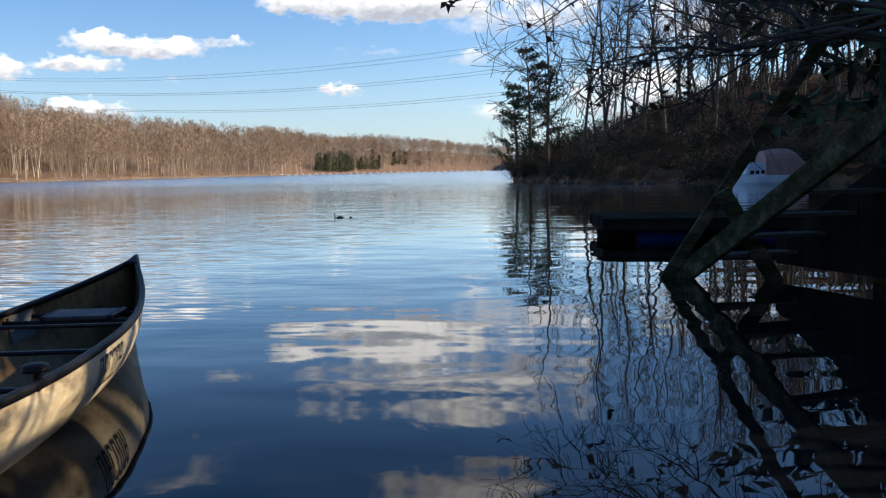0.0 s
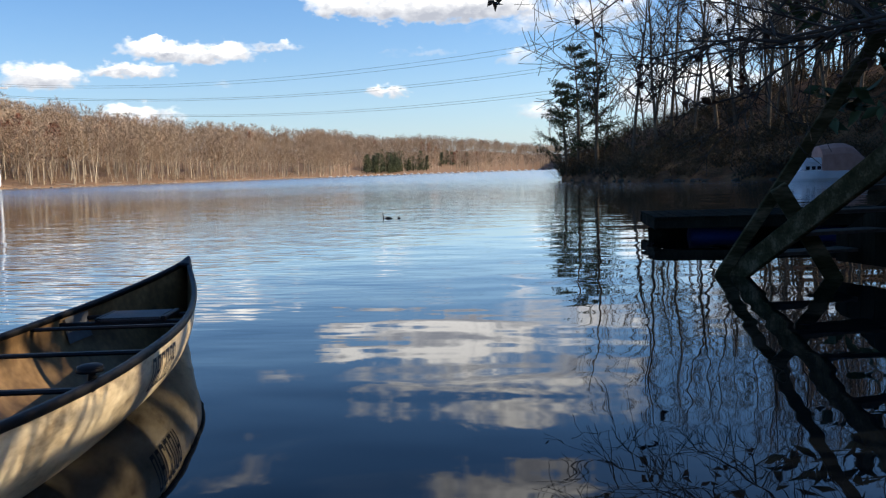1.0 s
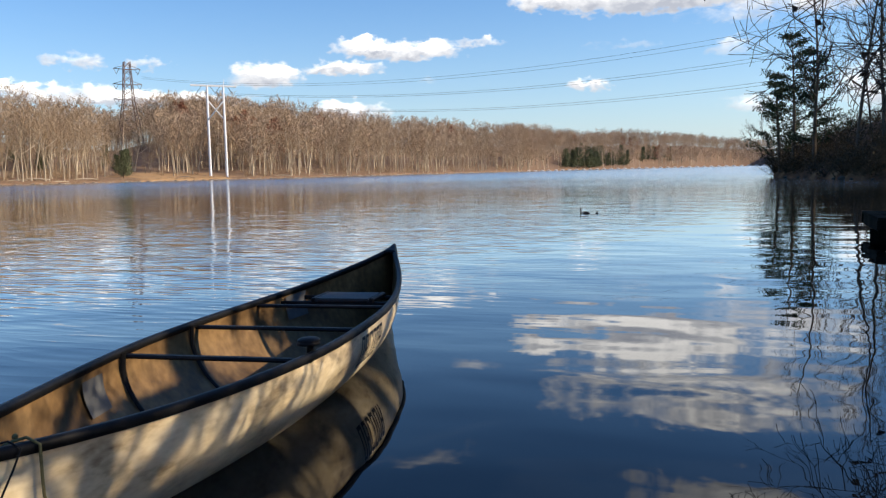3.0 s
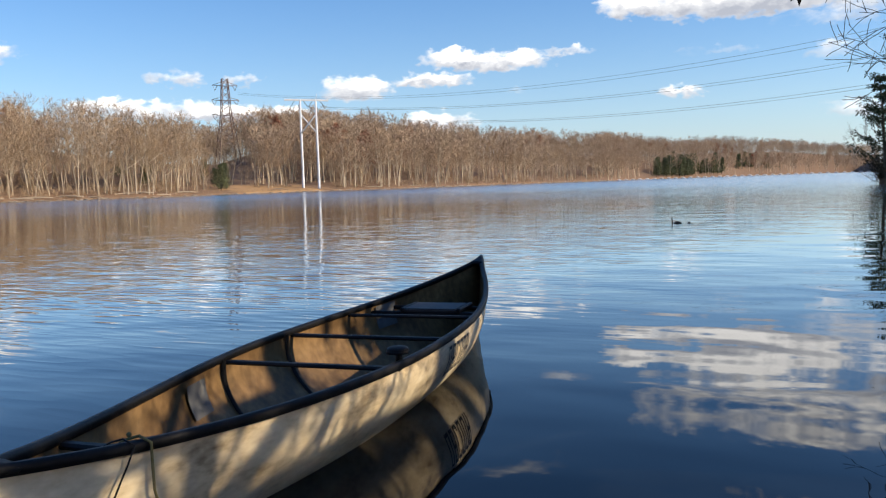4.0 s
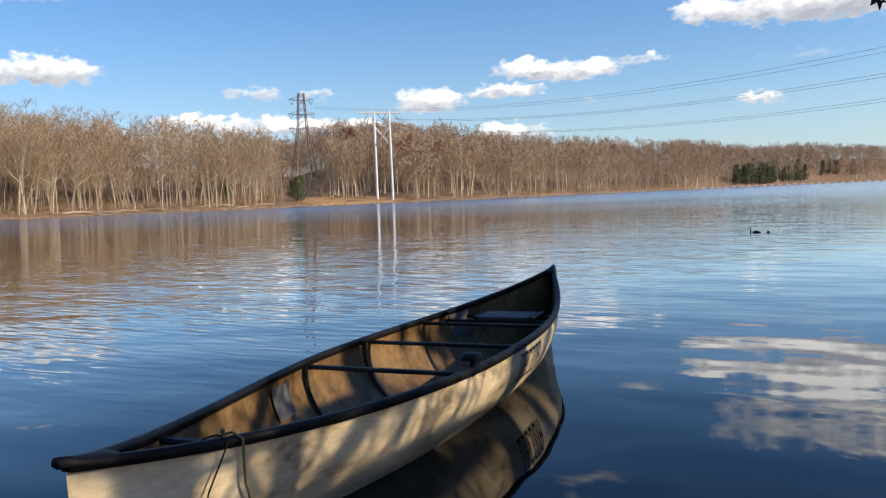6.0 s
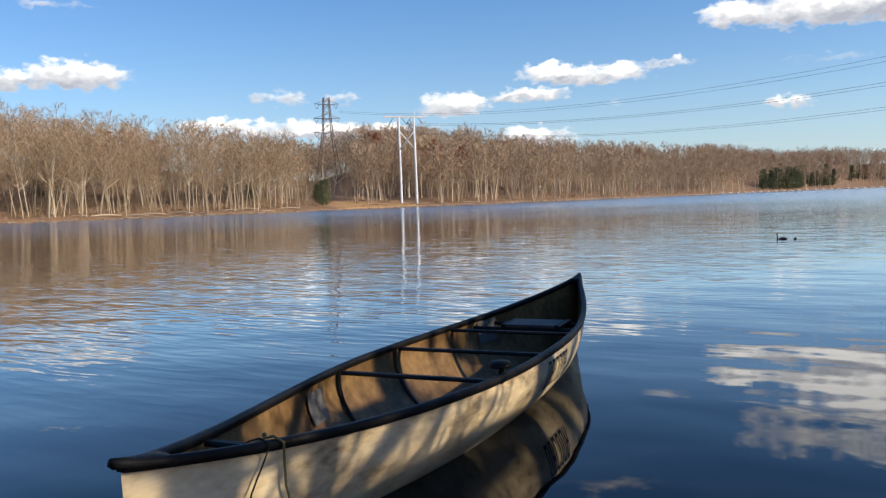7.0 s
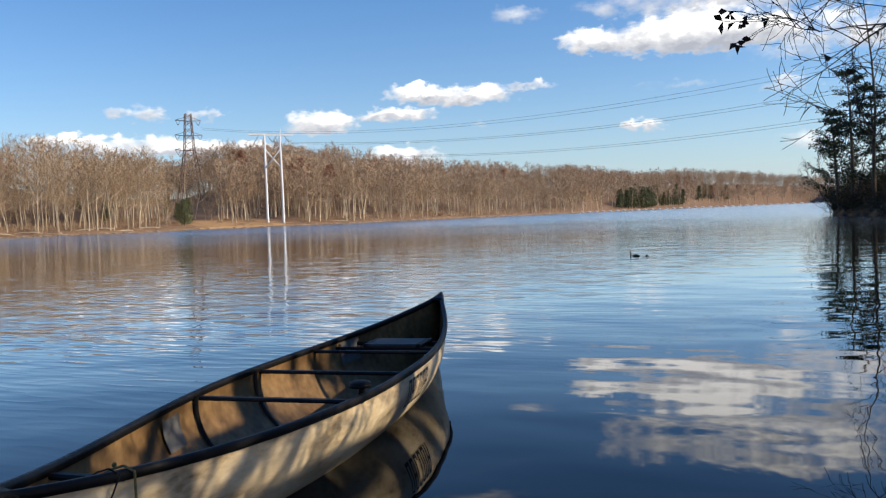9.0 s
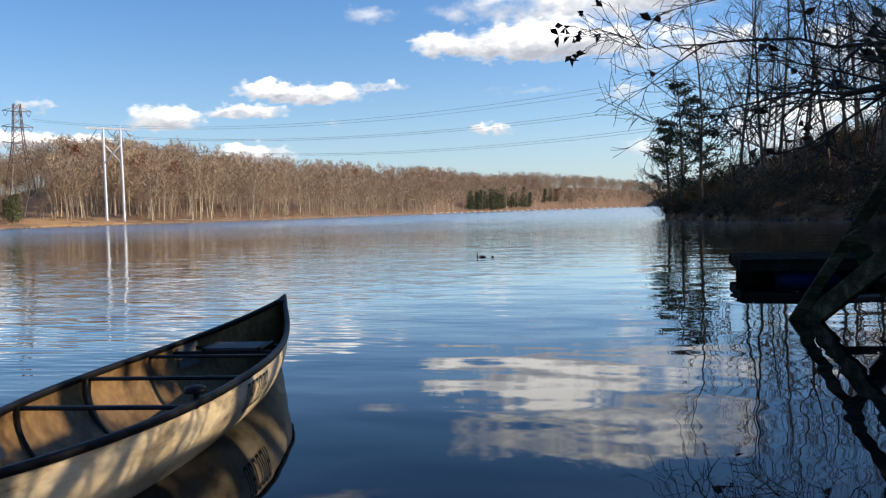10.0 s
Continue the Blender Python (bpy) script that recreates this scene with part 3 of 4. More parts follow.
    for i in range(9):
        sp = Soup()
        x = rng.uniform(1.6, 3.0)
        sp.leaf((x, rng.uniform(-0.12, 0.16), -0.045), 0.07, 0.04, rng)
        leaf = new("fallen_leaf", sp.mesh("fallen_leaf", LEAF_DEAD))
        leaf.matrix_world = pose(*STERN, 0, 0, 0, HEADING)
        tagged(leaf, "curled brown leaf lying in the canoe", "leaf", group="leaves in the canoe")
    return boat


THWARTS = [(0.50, 0.04, 0.02), (1.81, 0.04, 0.018), (2.48, 0.04, 0.018), (3.12, 0.036, 0.018)]
SEAT = (3.38, 3.62)
RIBS = [1.77, 2.40]
TEXT_X, PATCH_X, KNOB_X, ROPE_X = 2.43, 1.42, 1.87, 0.47
build_canoe()


# ---- wooden stairs down into the water ----
def build_stairs():
    ob = new("stairs")
    tagged(ob, "old mossy timber stairs with braces leading down into the lake", "stairs")

    def timber(name, p, q, w, d, mat=TIMBER, label=""):
        bm = bmesh.new()
        beam(bm, p, q, w, d, up=(0, 1, 0.2) if name != "stringer" else (0, 0, 1))
        return part(name, bm, mat, ob, label)

    foot, rise = Vector((1.755, 8.745, -0.07)), Vector((1.78, -4.54, 2.77))
    back = Vector((0.931, 0.365, 0))
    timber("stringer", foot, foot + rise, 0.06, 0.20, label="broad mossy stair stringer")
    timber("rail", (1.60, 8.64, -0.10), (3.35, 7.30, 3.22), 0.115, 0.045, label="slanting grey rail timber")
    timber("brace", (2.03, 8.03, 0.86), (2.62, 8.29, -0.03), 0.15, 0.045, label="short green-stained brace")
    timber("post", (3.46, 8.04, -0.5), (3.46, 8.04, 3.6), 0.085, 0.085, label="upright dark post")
    for i in range(11):
        p = foot + rise * (0.105 + i * 0.075) + back * 0.035
        q = p + back * 0.93
        bm = bmesh.new()
        d = Vector((0.365, -0.931, 0)) * 0.125
        pts = [p - d, p + d, q + d, q - d]
        lo = [bm.verts.new(v) for v in pts]
        hi = [bm.verts.new(v + Vector((0, 0, 0.032))) for v in pts]
        bm.faces.new(lo[::-1])
        bm.faces.new(hi)
        for k in range(4):
            bm.faces.new((lo[k], lo[(k + 1) % 4], hi[(k + 1) % 4], hi[k]))
        part("tread", bm, TREAD, ob, "worn grey tread")
    # boards added under the far side of the flight, dark in place of shade
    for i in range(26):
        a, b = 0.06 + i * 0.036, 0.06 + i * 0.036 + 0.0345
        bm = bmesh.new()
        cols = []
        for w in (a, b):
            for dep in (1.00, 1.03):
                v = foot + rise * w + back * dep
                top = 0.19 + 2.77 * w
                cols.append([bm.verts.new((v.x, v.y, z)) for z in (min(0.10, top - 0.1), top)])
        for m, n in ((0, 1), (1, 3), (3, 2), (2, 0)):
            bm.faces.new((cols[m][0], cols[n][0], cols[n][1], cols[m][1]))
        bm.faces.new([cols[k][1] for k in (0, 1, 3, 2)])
        part("underside_fill", bm, SHADED_WOOD, ob)
    # landing out of view, added in the same dark boards
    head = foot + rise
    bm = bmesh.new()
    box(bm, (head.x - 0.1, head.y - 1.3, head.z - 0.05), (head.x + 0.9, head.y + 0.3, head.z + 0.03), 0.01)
    part("landing", bm, SHADED_WOOD, ob, "dark landing at the head of the stairs")
    return ob


build_stairs()


def build_dock():
    ob = new("floating_dock")
    tagged(ob, "low shaded floating dock on blue barrels", "dock")
    x0, x1, y0, y1 = 1.54, 8.6, 12.75, 14.6
    n = 40
    for i in range(n):
        bm = bmesh.new()
        a = x0 + (x1 - x0) * i / n
        box(bm, (a + 0.006, y0, 0.30), (a + (x1 - x0) / n - 0.006, y1, 0.335), 0.005)
        part("deck_board", bm, SHADED_WOOD, ob)
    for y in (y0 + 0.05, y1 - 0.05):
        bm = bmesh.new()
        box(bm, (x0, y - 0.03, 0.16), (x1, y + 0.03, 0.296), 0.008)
        part("fascia", bm, SHADED_WOOD, ob, "dark fascia board")
    # board added behind the barrels, standing in for the shade under the deck
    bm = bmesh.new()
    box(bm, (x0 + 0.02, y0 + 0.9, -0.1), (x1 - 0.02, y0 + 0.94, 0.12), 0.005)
    part("dark_backing", bm, SHADED_WOOD, ob)
    for x in np.linspace(x0 + 0.06, x1 - 0.06, 6):
        bm = bmesh.new()
        box(bm, (x - 0.04, y0 + 0.09, 0.14), (x + 0.04, y1 - 0.09, 0.294), 0.006)
        part("joist", bm, SHADED_WOOD, ob)
    for i in range(4):
        for y in (y0 + 0.5, y1 - 0.5):
            bm = bmesh.new()
            bmesh.ops.create_cone(bm, cap_ends=True, segments=20, radius1=0.27, radius2=0.27, depth=0.85, matrix=pose(x0 + 1.0 + i * 1.75, y, -0.12, 0, 90, 0))
            part("float_barrel", bm, BLUE, ob, "blue plastic float barrel", smooth=True)
    return ob


build_dock()


# ---- power lines ----
HF, HF_R = 35.12, 241.0


def build_hframe():
    ob = new("transmission_structure")
    base = at_bearing(HF, HF_R)
    ob.matrix_world = pose(base.x, base.y, 0, 0, 0, HF + 8)
    tagged(ob, "white steel H-frame power line structure on the far bank", "pylon")
    z0, top, half = ground_z(base.x, base.y) - 0.3, 25.7, 2.2
    for x in (-half, half):
        sp = Soup()
        sp.tube([(x, 0, z0), (x, 0, 10), (x * 0.98, 0, top)], [0.38, 0.34, 0.26], 12)
        o = new("pole", sp.mesh("pole", WHITE_STEEL))
        o.parent = ob
    bm = bmesh.new()
    beam(bm, (-6.5, 0, top - 0.05), (5.7, 0, top - 0.25), 0.4, 0.5, bevel=0.03)
    part("crossarm", bm, WHITE_STEEL, ob)
    for a, b in (((-half, 0.2, top - 4.0), (half, 0.2, top - 9.3)), ((half, -0.2, top - 4.0), (-half, -0.2, top - 9.3))):
        sp = Soup()
        sp.tube([a, b], [0.2, 0.2], 8)
        o = new("cross_brace", sp.mesh("cross_brace", WHITE_STEEL))
        o.parent = ob
    for x in (-5.0, 0.0, 4.6):
        for dx in (-1.3, 1.3):
            if x + dx > 5.0 or x + dx < -5.2:
                continue
            sp = Soup()
            sp.tube([(x + dx, 0, top - 0.3), (x, 0, top - 2.2)], [0.07, 0.07], 6)
            o = new("insulator", sp.mesh("insulator", CABLE))
            o.parent = ob
    sp = Soup()
    sp.tube([(half, 0, top), (half + 0.3, 0, top + 1.6)], [0.1, 0.06], 6)
    o = new("ground_wire_peak", sp.mesh("ground_wire_peak", WHITE_STEEL))
    o.parent = ob
    return ob


build_hframe()


def build_pylon():
    az, r = 40.44, 320.0
    base = at_bearing(az, r)
    ob = new("lattice_pylon")
    ob.matrix_world = pose(base.x, base.y, 0, 0, 0, az + 12)
    tagged(ob, "rust-brown lattice steel power pylon behind the trees", "pylon")
    z0, top = 6.0, 41.6

    def half(z):
        return np.interp(z, [z0, 20, 28, top], [4.6, 2.9, 1.75, 1.0])

    def bar(name, pts, r):
        sp = Soup()
        sp.tube(pts, [r] * len(pts), 5)
        o = new(name, sp.mesh(name, RUST_STEEL))
        o.parent = ob
    for sx in (-1, 1):
        for sy in (-1, 1):
            bar("leg", [(sx * half(z), sy * half(z), z) for z in (z0, 20, 28, top)], 0.15)
    zs = list(np.linspace(z0, 20, 5)) + list(np.linspace(22.5, top, 9))
    for a, b in zip(zs, zs[1:]):
        for sy in (-1, 1):
            for s in (-1, 1):
                bar("lattice_bar", [(s * half(a), sy * half(a), a), (-s * half(b), sy * half(b), b)], 0.075)
                bar("lattice_bar", [(sy * half(a), s * half(a), a), (sy * half(b), -s * half(b), b)], 0.075)
    for z, w in ((28.3, 4.9), (33.6, 4.9), (38.9, 4.5)):
        for s in (-1, 1):
            bar("arm", [(0, 0.6, z), (s * w, 0, z + 0.3)], 0.1)
            bar("arm", [(0, -0.6, z), (s * w, 0, z + 0.3)], 0.1)
            bar("arm", [(s * 0.8, 0, z + 1.5), (s * w, 0, z + 0.3)], 0.08)
            bar("insulator", [(s * w, 0, z + 0.3), (s * (w - 0.9), 0, z - 1.6)], 0.08)
            bar("insulator", [(s * (w - 1.9), 0, z + 0.3), (s * (w - 0.9), 0, z - 1.6)], 0.08)
    return ob


build_pylon()


def build_cables():
    """Three pairs of conductors; each given at three bearings by its height above the eye, in degrees."""
    # bearing range, distances at both ends, heights at start, middle and end
    lines = [
        ((39.6, -9.0), (316, 200), (6.3, 6.25, 9.4)), ((39.6, -9.0), (316, 203), (6.2, 6.08, 9.0)),
        ((33.9, -9.0), (241, 200), (5.3, 5.48, 7.7)), ((33.9, -9.0), (241, 203), (5.2, 5.35, 7.4)),
        ((39.6, -9.0), (316, 200), (5.5, 4.12, 6.0)), ((39.6, -9.0), (316, 203), (5.4, 4.02, 5.75)),
    ]
    for (a0, a1), (r0, r1), (e0, em, e1) in lines:
        p, q = at_bearing(a0, r0), at_bearing(a1, r1)
        pts = []
        mid = p.lerp(q, 0.5)
        # parabola through three heights
        zs = [1.1 + v.length * math.tan(radians(e)) for v, e in ((p, e0), (mid, em), (q, e1))]
        for i in range(33):
            w = i / 32
            v = p.lerp(q, w)
            z = zs[0] * (1 - w) * (1 - 2 * w) + zs[1] * 4 * w * (1 - w) + zs[2] * w * (2 * w - 1)
            pts.append((v.x, v.y, z))
        sp = Soup()
        sp.tube(pts, [0.032] * len(pts), 5)
        tagged(new("power_cable", sp.mesh("power_cable", CABLE)), "thin sagging power line cable above the lake", "cable", group="power line cables")


build_cables()


# ---- trees ----
def bent(rng, p, d, length, steps, wander, lift):
    """A wandering line from p along d."""
    pts, d = [Vector(p)], Vector(d).normalized()
    for _ in range(steps):
        d = (d + Vector((rng.uniform(-1, 1), rng.uniform(-1, 1), rng.uniform(-1, 1))) * wander + Vector((0, 0, lift))).normalized()
        pts.append(pts[-1] + d * length / steps)
    return pts


def bare_tree(seed, h, r0, first=0.4, thin=False, haze=0, haze_len=0.7, haze_w=0.02, limbs=9, subs=5, twigs=6, twig_len=0.9, twig_w=0.02, spread=0.32, lean=0.03, sides=(6, 4, 3)):
    """Trunk and limbs in one soup, fine branching in another."""
    rng = random.Random(seed)
    wood, crown = Soup(), Soup()
    trunk = bent(rng, (0, 0, -0.4), (rng.uniform(-lean, lean), rng.uniform(-lean, lean), 1), h * 0.93, 9, 0.085, 0.05)
    wood.tube(trunk, [r0 * (1.25 if i == 0 else 1 - 0.85 * i / 9) for i in range(10)], sides[0])

    def along(pts, w):
        f = w * (len(pts) - 1)
        i = min(int(f), len(pts) - 2)
        return pts[i].lerp(pts[i + 1], f - i)
    turn = rng.random() * 6.28
    for i in range(limbs):
        w = first + (1 - first) * (i + rng.random() * 0.7) / limbs
        p = along(trunk, min(w, 0.99))
        turn += 2.4 + rng.uniform(-0.5, 0.5)
        rise = 0.25 + 0.75 * w
        d = Vector((math.cos(turn), math.sin(turn), rise))
        ln = h * spread * (1.25 - 0.75 * (w - first) / (1 - first)) * rng.uniform(0.7, 1.15)
        steps = 3 if thin else 5
        limb = bent(rng, p, d, ln, steps, 0.16, 0.10)
        rl = r0 * (1 - 0.85 * w) * 0.55 + 0.012
        wood.tube(limb, [rl * (1 - 0.8 * k / steps) for k in range(steps + 1)], sides[1], cap=False)
        for j in range(subs):
            q = along(limb, 0.25 + 0.75 * (j + rng.random()) / subs)
            dd = (limb[-1] - limb[0]).normalized() + Vector((rng.uniform(-1, 1), rng.uniform(-1, 1), rng.uniform(-0.3, 0.9))) * 0.9
            sub = bent(rng, q, dd, ln * rng.uniform(0.3, 0.55), 3, 0.2, 0.08)
            if thin:
                crown.blade(sub[0], sub[-1], max(rl * 0.35, twig_w), rng)
            else:
                crown.tube(sub, [max(rl * 0.33 * (1 - 0.7 * k / 3), twig_w * 0.6) for k in range(4)], sides[2], cap=False)
            for k in range(twigs):
                a = along(sub, 0.15 + 0.85 * (k + rng.random()) / twigs)
                dv = (sub[-1] - sub[0]).normalized() + Vector((rng.uniform(-1, 1), rng.uniform(-1, 1), rng.uniform(-0.7, 0.8))) * 0.9
                crown.blade(a, a + dv.normalized() * twig_len * rng.uniform(0.5, 1.3), twig_w, rng)
    # the finest sprays fill the round of the crown
    for i in range(haze):
        a, u, v = rng.random() * 6.28, rng.uniform(-1, 1), rng.random() ** 0.5
        rr = h * spread * 0.8 * v * math.sqrt(1 - u * u)
        c = along(trunk, 0.98) * 0.68 + Vector((0, 0, 0))
        p = Vector((c.x + math.cos(a) * rr, c.y + math.sin(a) * rr, h * 0.67 + h * 0.33 * u))
        d = Vector((math.cos(a) * 0.6 + rng.uniform(-.8, .8), math.sin(a) * 0.6 + rng.uniform(-.8, .8), rng.uniform(-0.6, 0.7))).normalized()
        crown.blade(p, p + d * haze_len * rng.uniform(0.6, 1.4), haze_w, rng)
    return wood, crown


def tree_thing(name, wood, crown, bark, twig, label, category="tree", group=""):
    ob = new(name)
    for nm, soup, mat in (("trunk", wood, bark), ("crown", crown, twig)):
        o = new(nm, soup.mesh(nm, mat))
        o.parent = ob
    return tagged(ob, label, category, group)


def evergreen(seed, h, r0, width, first=0.25, tiers=26, per=6, needles=26, size=0.32, droop=-0.05, gaps=0.25, fluff=0.22, flat=1.0):
    """A thin-crowned conifer: whorls of boughs with needle sprays and gaps between them."""
    rng = random.Random(seed)
    wood, crown = Soup(), Soup()
    trunk = bent(rng, (0, 0, -0.4), (rng.uniform(-.04, .04), 0, 1), h, 8, 0.03, 0.03)
    wood.tube(trunk, [r0 * (1 - 0.9 * i / 8) for i in range(9)], 6)
    for i in range(tiers):
        w = first + (1 - first) * i / tiers
        f = w * 8
        k = min(int(f), 7)
        p = trunk[k].lerp(trunk[k + 1], f - k)
        for j in range(per):
            if rng.random() < gaps:
                continue
            a = rng.random() * 6.28
            ln = width * (1.05 - 0.9 * ((w - first) / (1 - first)) ** 1.2) * rng.uniform(0.55, 1.15)
            bough = bent(rng, p, (math.cos(a), math.sin(a), 0.15 + droop), ln, 4, 0.12, 0.03)
            wood.tube(bough, [0.035 * (1 - 0.8 * q / 4) for q in range(5)], 3, cap=False)
            for q in range(needles):
                u = 0.25 + 0.75 * rng.random()
                b = bough[int(u * 3.99)].lerp(bough[int(u * 3.99) + 1], rng.random())
                b = b + Vector((rng.uniform(-1, 1), rng.uniform(-1, 1), rng.uniform(-0.6, 0.8) * flat)) * fluff
                crown.leaf(b, size * rng.uniform(0.6, 1.3), size * 0.35, rng)
    return wood, crown


def bush(seed, h, w, stems=14, leaves=160, leaf=0.12):
    rng = random.Random(seed)
    wood, crown = Soup(), Soup()
    for i in range(stems):
        a = rng.random() * 6.28
        st = bent(rng, (rng.uniform(-.2, .2) * w, rng.uniform(-.2, .2) * w, -0.1), (math.cos(a) * 0.8, math.sin(a) * 0.8, 1), h * rng.uniform(0.7, 1.2), 4, 0.2, 0.02)
        wood.tube(st, [0.02 * (1 - 0.8 * q / 4) for q in range(5)], 3, cap=False)
        for q in range(leaves // stems):
            u = rng.random() * 3.99
            b = st[int(u)].lerp(st[int(u) + 1], u % 1) + Vector((rng.uniform(-1, 1), rng.uniform(-1, 1), rng.uniform(-1, 1))) * 0.25
            if leaf > 0:
                crown.leaf(b, leaf * rng.uniform(0.6, 1.4), leaf * 0.6, rng)
            else:
                crown.blade(b, b + Vector((rng.uniform(-1, 1), rng.uniform(-1, 1), rng.uniform(-.2, 1))) * 0.6, 0.012, rng)
    return wood, crown


def joined(a, b):
    out = Soup()
    n = len(a.v)
    out.v, out.f = a.v + b.v, a.f + [tuple(i + n for i in f) for f in b.f]
    return out


def scatter(name, kinds, places, mat, label, category):
    """One mesh of many copies of the given soups: kind, place, turn, size."""
    data = [k.arrays() for k in kinds]
    vs, fs, base = [], [], 0
    for kind, (x, y, z), turn, size, tall in places:
        v, f = data[kind]
        c, s = math.cos(turn), math.sin(turn)
        rot = np.array(((c, -s, 0), (s, c, 0), (0, 0, 1)), np.float32)
        w = (v * np.array((size, size, size * tall), np.float32)) @ rot.T + np.array((x, y, z), np.float32)
        vs.append(w)
        fs.append(f + base)
        base += len(v)
    ob = new(name, tri_mesh(name, np.concatenate(vs), np.concatenate(fs), mat))
    return tagged(ob, label, category, kind="stuff")


# front row of the far left shore: single trees
FRONT = [bare_tree(100 + i, 18.5, 0.17, first=0.38, limbs=13, subs=6, twigs=7, twig_len=1.0, twig_w=0.024, spread=0.27, lean=0.12, haze=130, haze_len=0.8, haze_w=0.022) for i in range(7)]
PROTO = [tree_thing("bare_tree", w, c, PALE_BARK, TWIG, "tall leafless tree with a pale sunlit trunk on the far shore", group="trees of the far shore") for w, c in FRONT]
rng = random.Random(11)
spots = []
while len(spots) < 210:
    az = rng.uniform(14, 66) if rng.random() < 0.8 else rng.uniform(34, 66)
    if 33.4 < az < 41.8 and rng.random() < 0.85:
        continue
    shore = land(az)[0]
    spots.append((az, shore + 2.0 + 22 * rng.random() ** 1.4 + (8 if 33 < az < 42 else 0)))
for i, (az, r) in enumerate(spots):
    p = at_bearing(az, r)
    s = rng.uniform(0.5, 1.02) * (0.95 if az > 40 else 1.12)
    m = pose(p.x, p.y, ground_z(p.x, p.y), 0, 0, rng.uniform(0, 360))
    if i < len(PROTO):
        PROTO[i].matrix_world = m
    else:
        o = copy_thing(PROTO[i % len(PROTO)], m)
        o.scale = (s, s, s * rng.uniform(0.9, 1.12))

# the woods behind, as far as the ridge and round the lake
MID = [bare_tree(200 + i, 17.5, 0.17, first=0.40, thin=True, limbs=10, subs=4, twigs=8, twig_len=1.1, twig_w=0.036, spread=0.28, haze=230, haze_len=1.0, haze_w=0.034, sides=(4, 3, 3)) for i in range(5)]
FAR = [bare_tree(300 + i, 16.0, 0.20, first=0.40, thin=True, limbs=8, subs=2, twigs=7, twig_len=1.7, twig_w=0.075, spread=0.30, haze=170, haze_len=1.3, haze_w=0.065, sides=(3, 3, 3)) for i in range(4)]


def wood_places(count, seed, az0, az1, near, far, kinds, power=1.0, size=(0.75, 1.1), skip=None):
    rng = random.Random(seed)
    out = []
    while len(out) < count:
        az = rng.uniform(az0, az1)
        shore, ridge, _ = land(az)
        r = shore + near + (ridge * far - near) * rng.random() ** power
        if skip and skip(az, r - shore):
            continue
        p = at_bearing(az, r)
        out.append((rng.randrange(kinds), (p.x, p.y, ground_z(p.x, p.y)), rng.random() * 6.28, rng.uniform(*size), rng.uniform(0.9, 1.1)))
    return out


def clearing(az, d):
    return (33.6 < az < 36.5 and d < 22) or (36.5 <= az < 41.5 and d < 11) or (38.9 < az < 42.0 and d < 122)


mid = wood_places(860, 21, 33, 70, 5, 1.25, 5, 1.25, (0.45, 1.02), skip=clearing)
for i in range(46):
    az = rng.uniform(38.9, 42.0)
    p = at_bearing(az, land(az)[0] + rng.uniform(14, 115))
    mid.append((rng.randrange(5), (p.x, p.y, ground_z(p.x, p.y)), rng.random() * 6.28, rng.uniform(0.2, 0.34), 1.0))
far = wood_places(1350, 22, 14, 42, 3, 1.3, 4, 1.1, (0.6, 1.15), skip=clearing) + wood_places(1250, 23, -1.0, 16, 3, 1.4, 4, 0.9, (0.8, 1.15))
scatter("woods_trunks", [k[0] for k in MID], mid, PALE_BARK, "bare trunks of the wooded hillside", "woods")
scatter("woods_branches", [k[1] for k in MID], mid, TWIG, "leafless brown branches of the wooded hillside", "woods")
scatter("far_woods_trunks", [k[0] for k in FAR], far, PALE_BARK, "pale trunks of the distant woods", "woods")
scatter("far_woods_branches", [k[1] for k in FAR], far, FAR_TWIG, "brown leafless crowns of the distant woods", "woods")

# brush on the floor of the far woods
BRUSH = [bush(720 + i, 1.8, 1.6, stems=5, leaves=150, leaf=0) for i in range(3)]
brush = wood_places(1500, 24, 16, 68, 4, 0.6, 3, 1.5, (0.4, 1.5), skip=clearing)
scatter("brush", [joined(*k) for k in BRUSH], brush, TWIG, "low leafless brush under the far woods", "brush")

rim = []
while len(rim) < 420:
    az = rng.uniform(16, 66)
    p = at_bearing(az, land(az)[0] + 0.3 + 3.2 * rng.random())
    rim.append((rng.randrange(3), (p.x, p.y, ground_z(p.x, p.y) - 0.05), rng.random() * 6.28, rng.uniform(0.2, 0.6), rng.uniform(0.5, 1.0)))
scatter("shore_brush", [joined(*k) for k in BRUSH], rim, TWIG, "sparse dry brush along the far water edge", "brush")

# russet oaks and dark evergreens among them
OAK = Soup()
rng = random.Random(31)
for i in range(420):
    a, u = rng.random() * 6.28, rng.random()
    rr = 2.6 * math.sqrt(rng.random()) * math.sin(math.pi * (0.15 + 0.8 * u))
    OAK.leaf((math.cos(a) * rr, math.sin(a) * rr, 4.5 + 8.0 * u), 0.5, 0.34, rng)
oaks = []
for az0, d0, n in ((36.8, 95, 7), (33.5, 60, 9), (31.5, 40, 6), (38.2, 110, 4), (28.0, 80, 5), (52.6, 60, 3), (55.0, 40, 4), (33.0, 24, 2), (60.5, 90, 2), (8.0, 120, 5), (5.5, 60, 4), (12, 150, 3), (20, 120, 3)):
    for i in range(n):
        az = az0 + rng.uniform(-1.0, 1.0)
        p = at_bearing(az, land(az)[0] + d0 + rng.uniform(-15, 15))
        oaks.append((0, (p.x, p.y, ground_z(p.x, p.y)), rng.random() * 6.28, rng.uniform(1.0, 1.35), 1.0))
scatter("russet_oaks", [OAK], oaks, RED_LEAF, "oaks still holding russet leaves in the far woods", "woods")
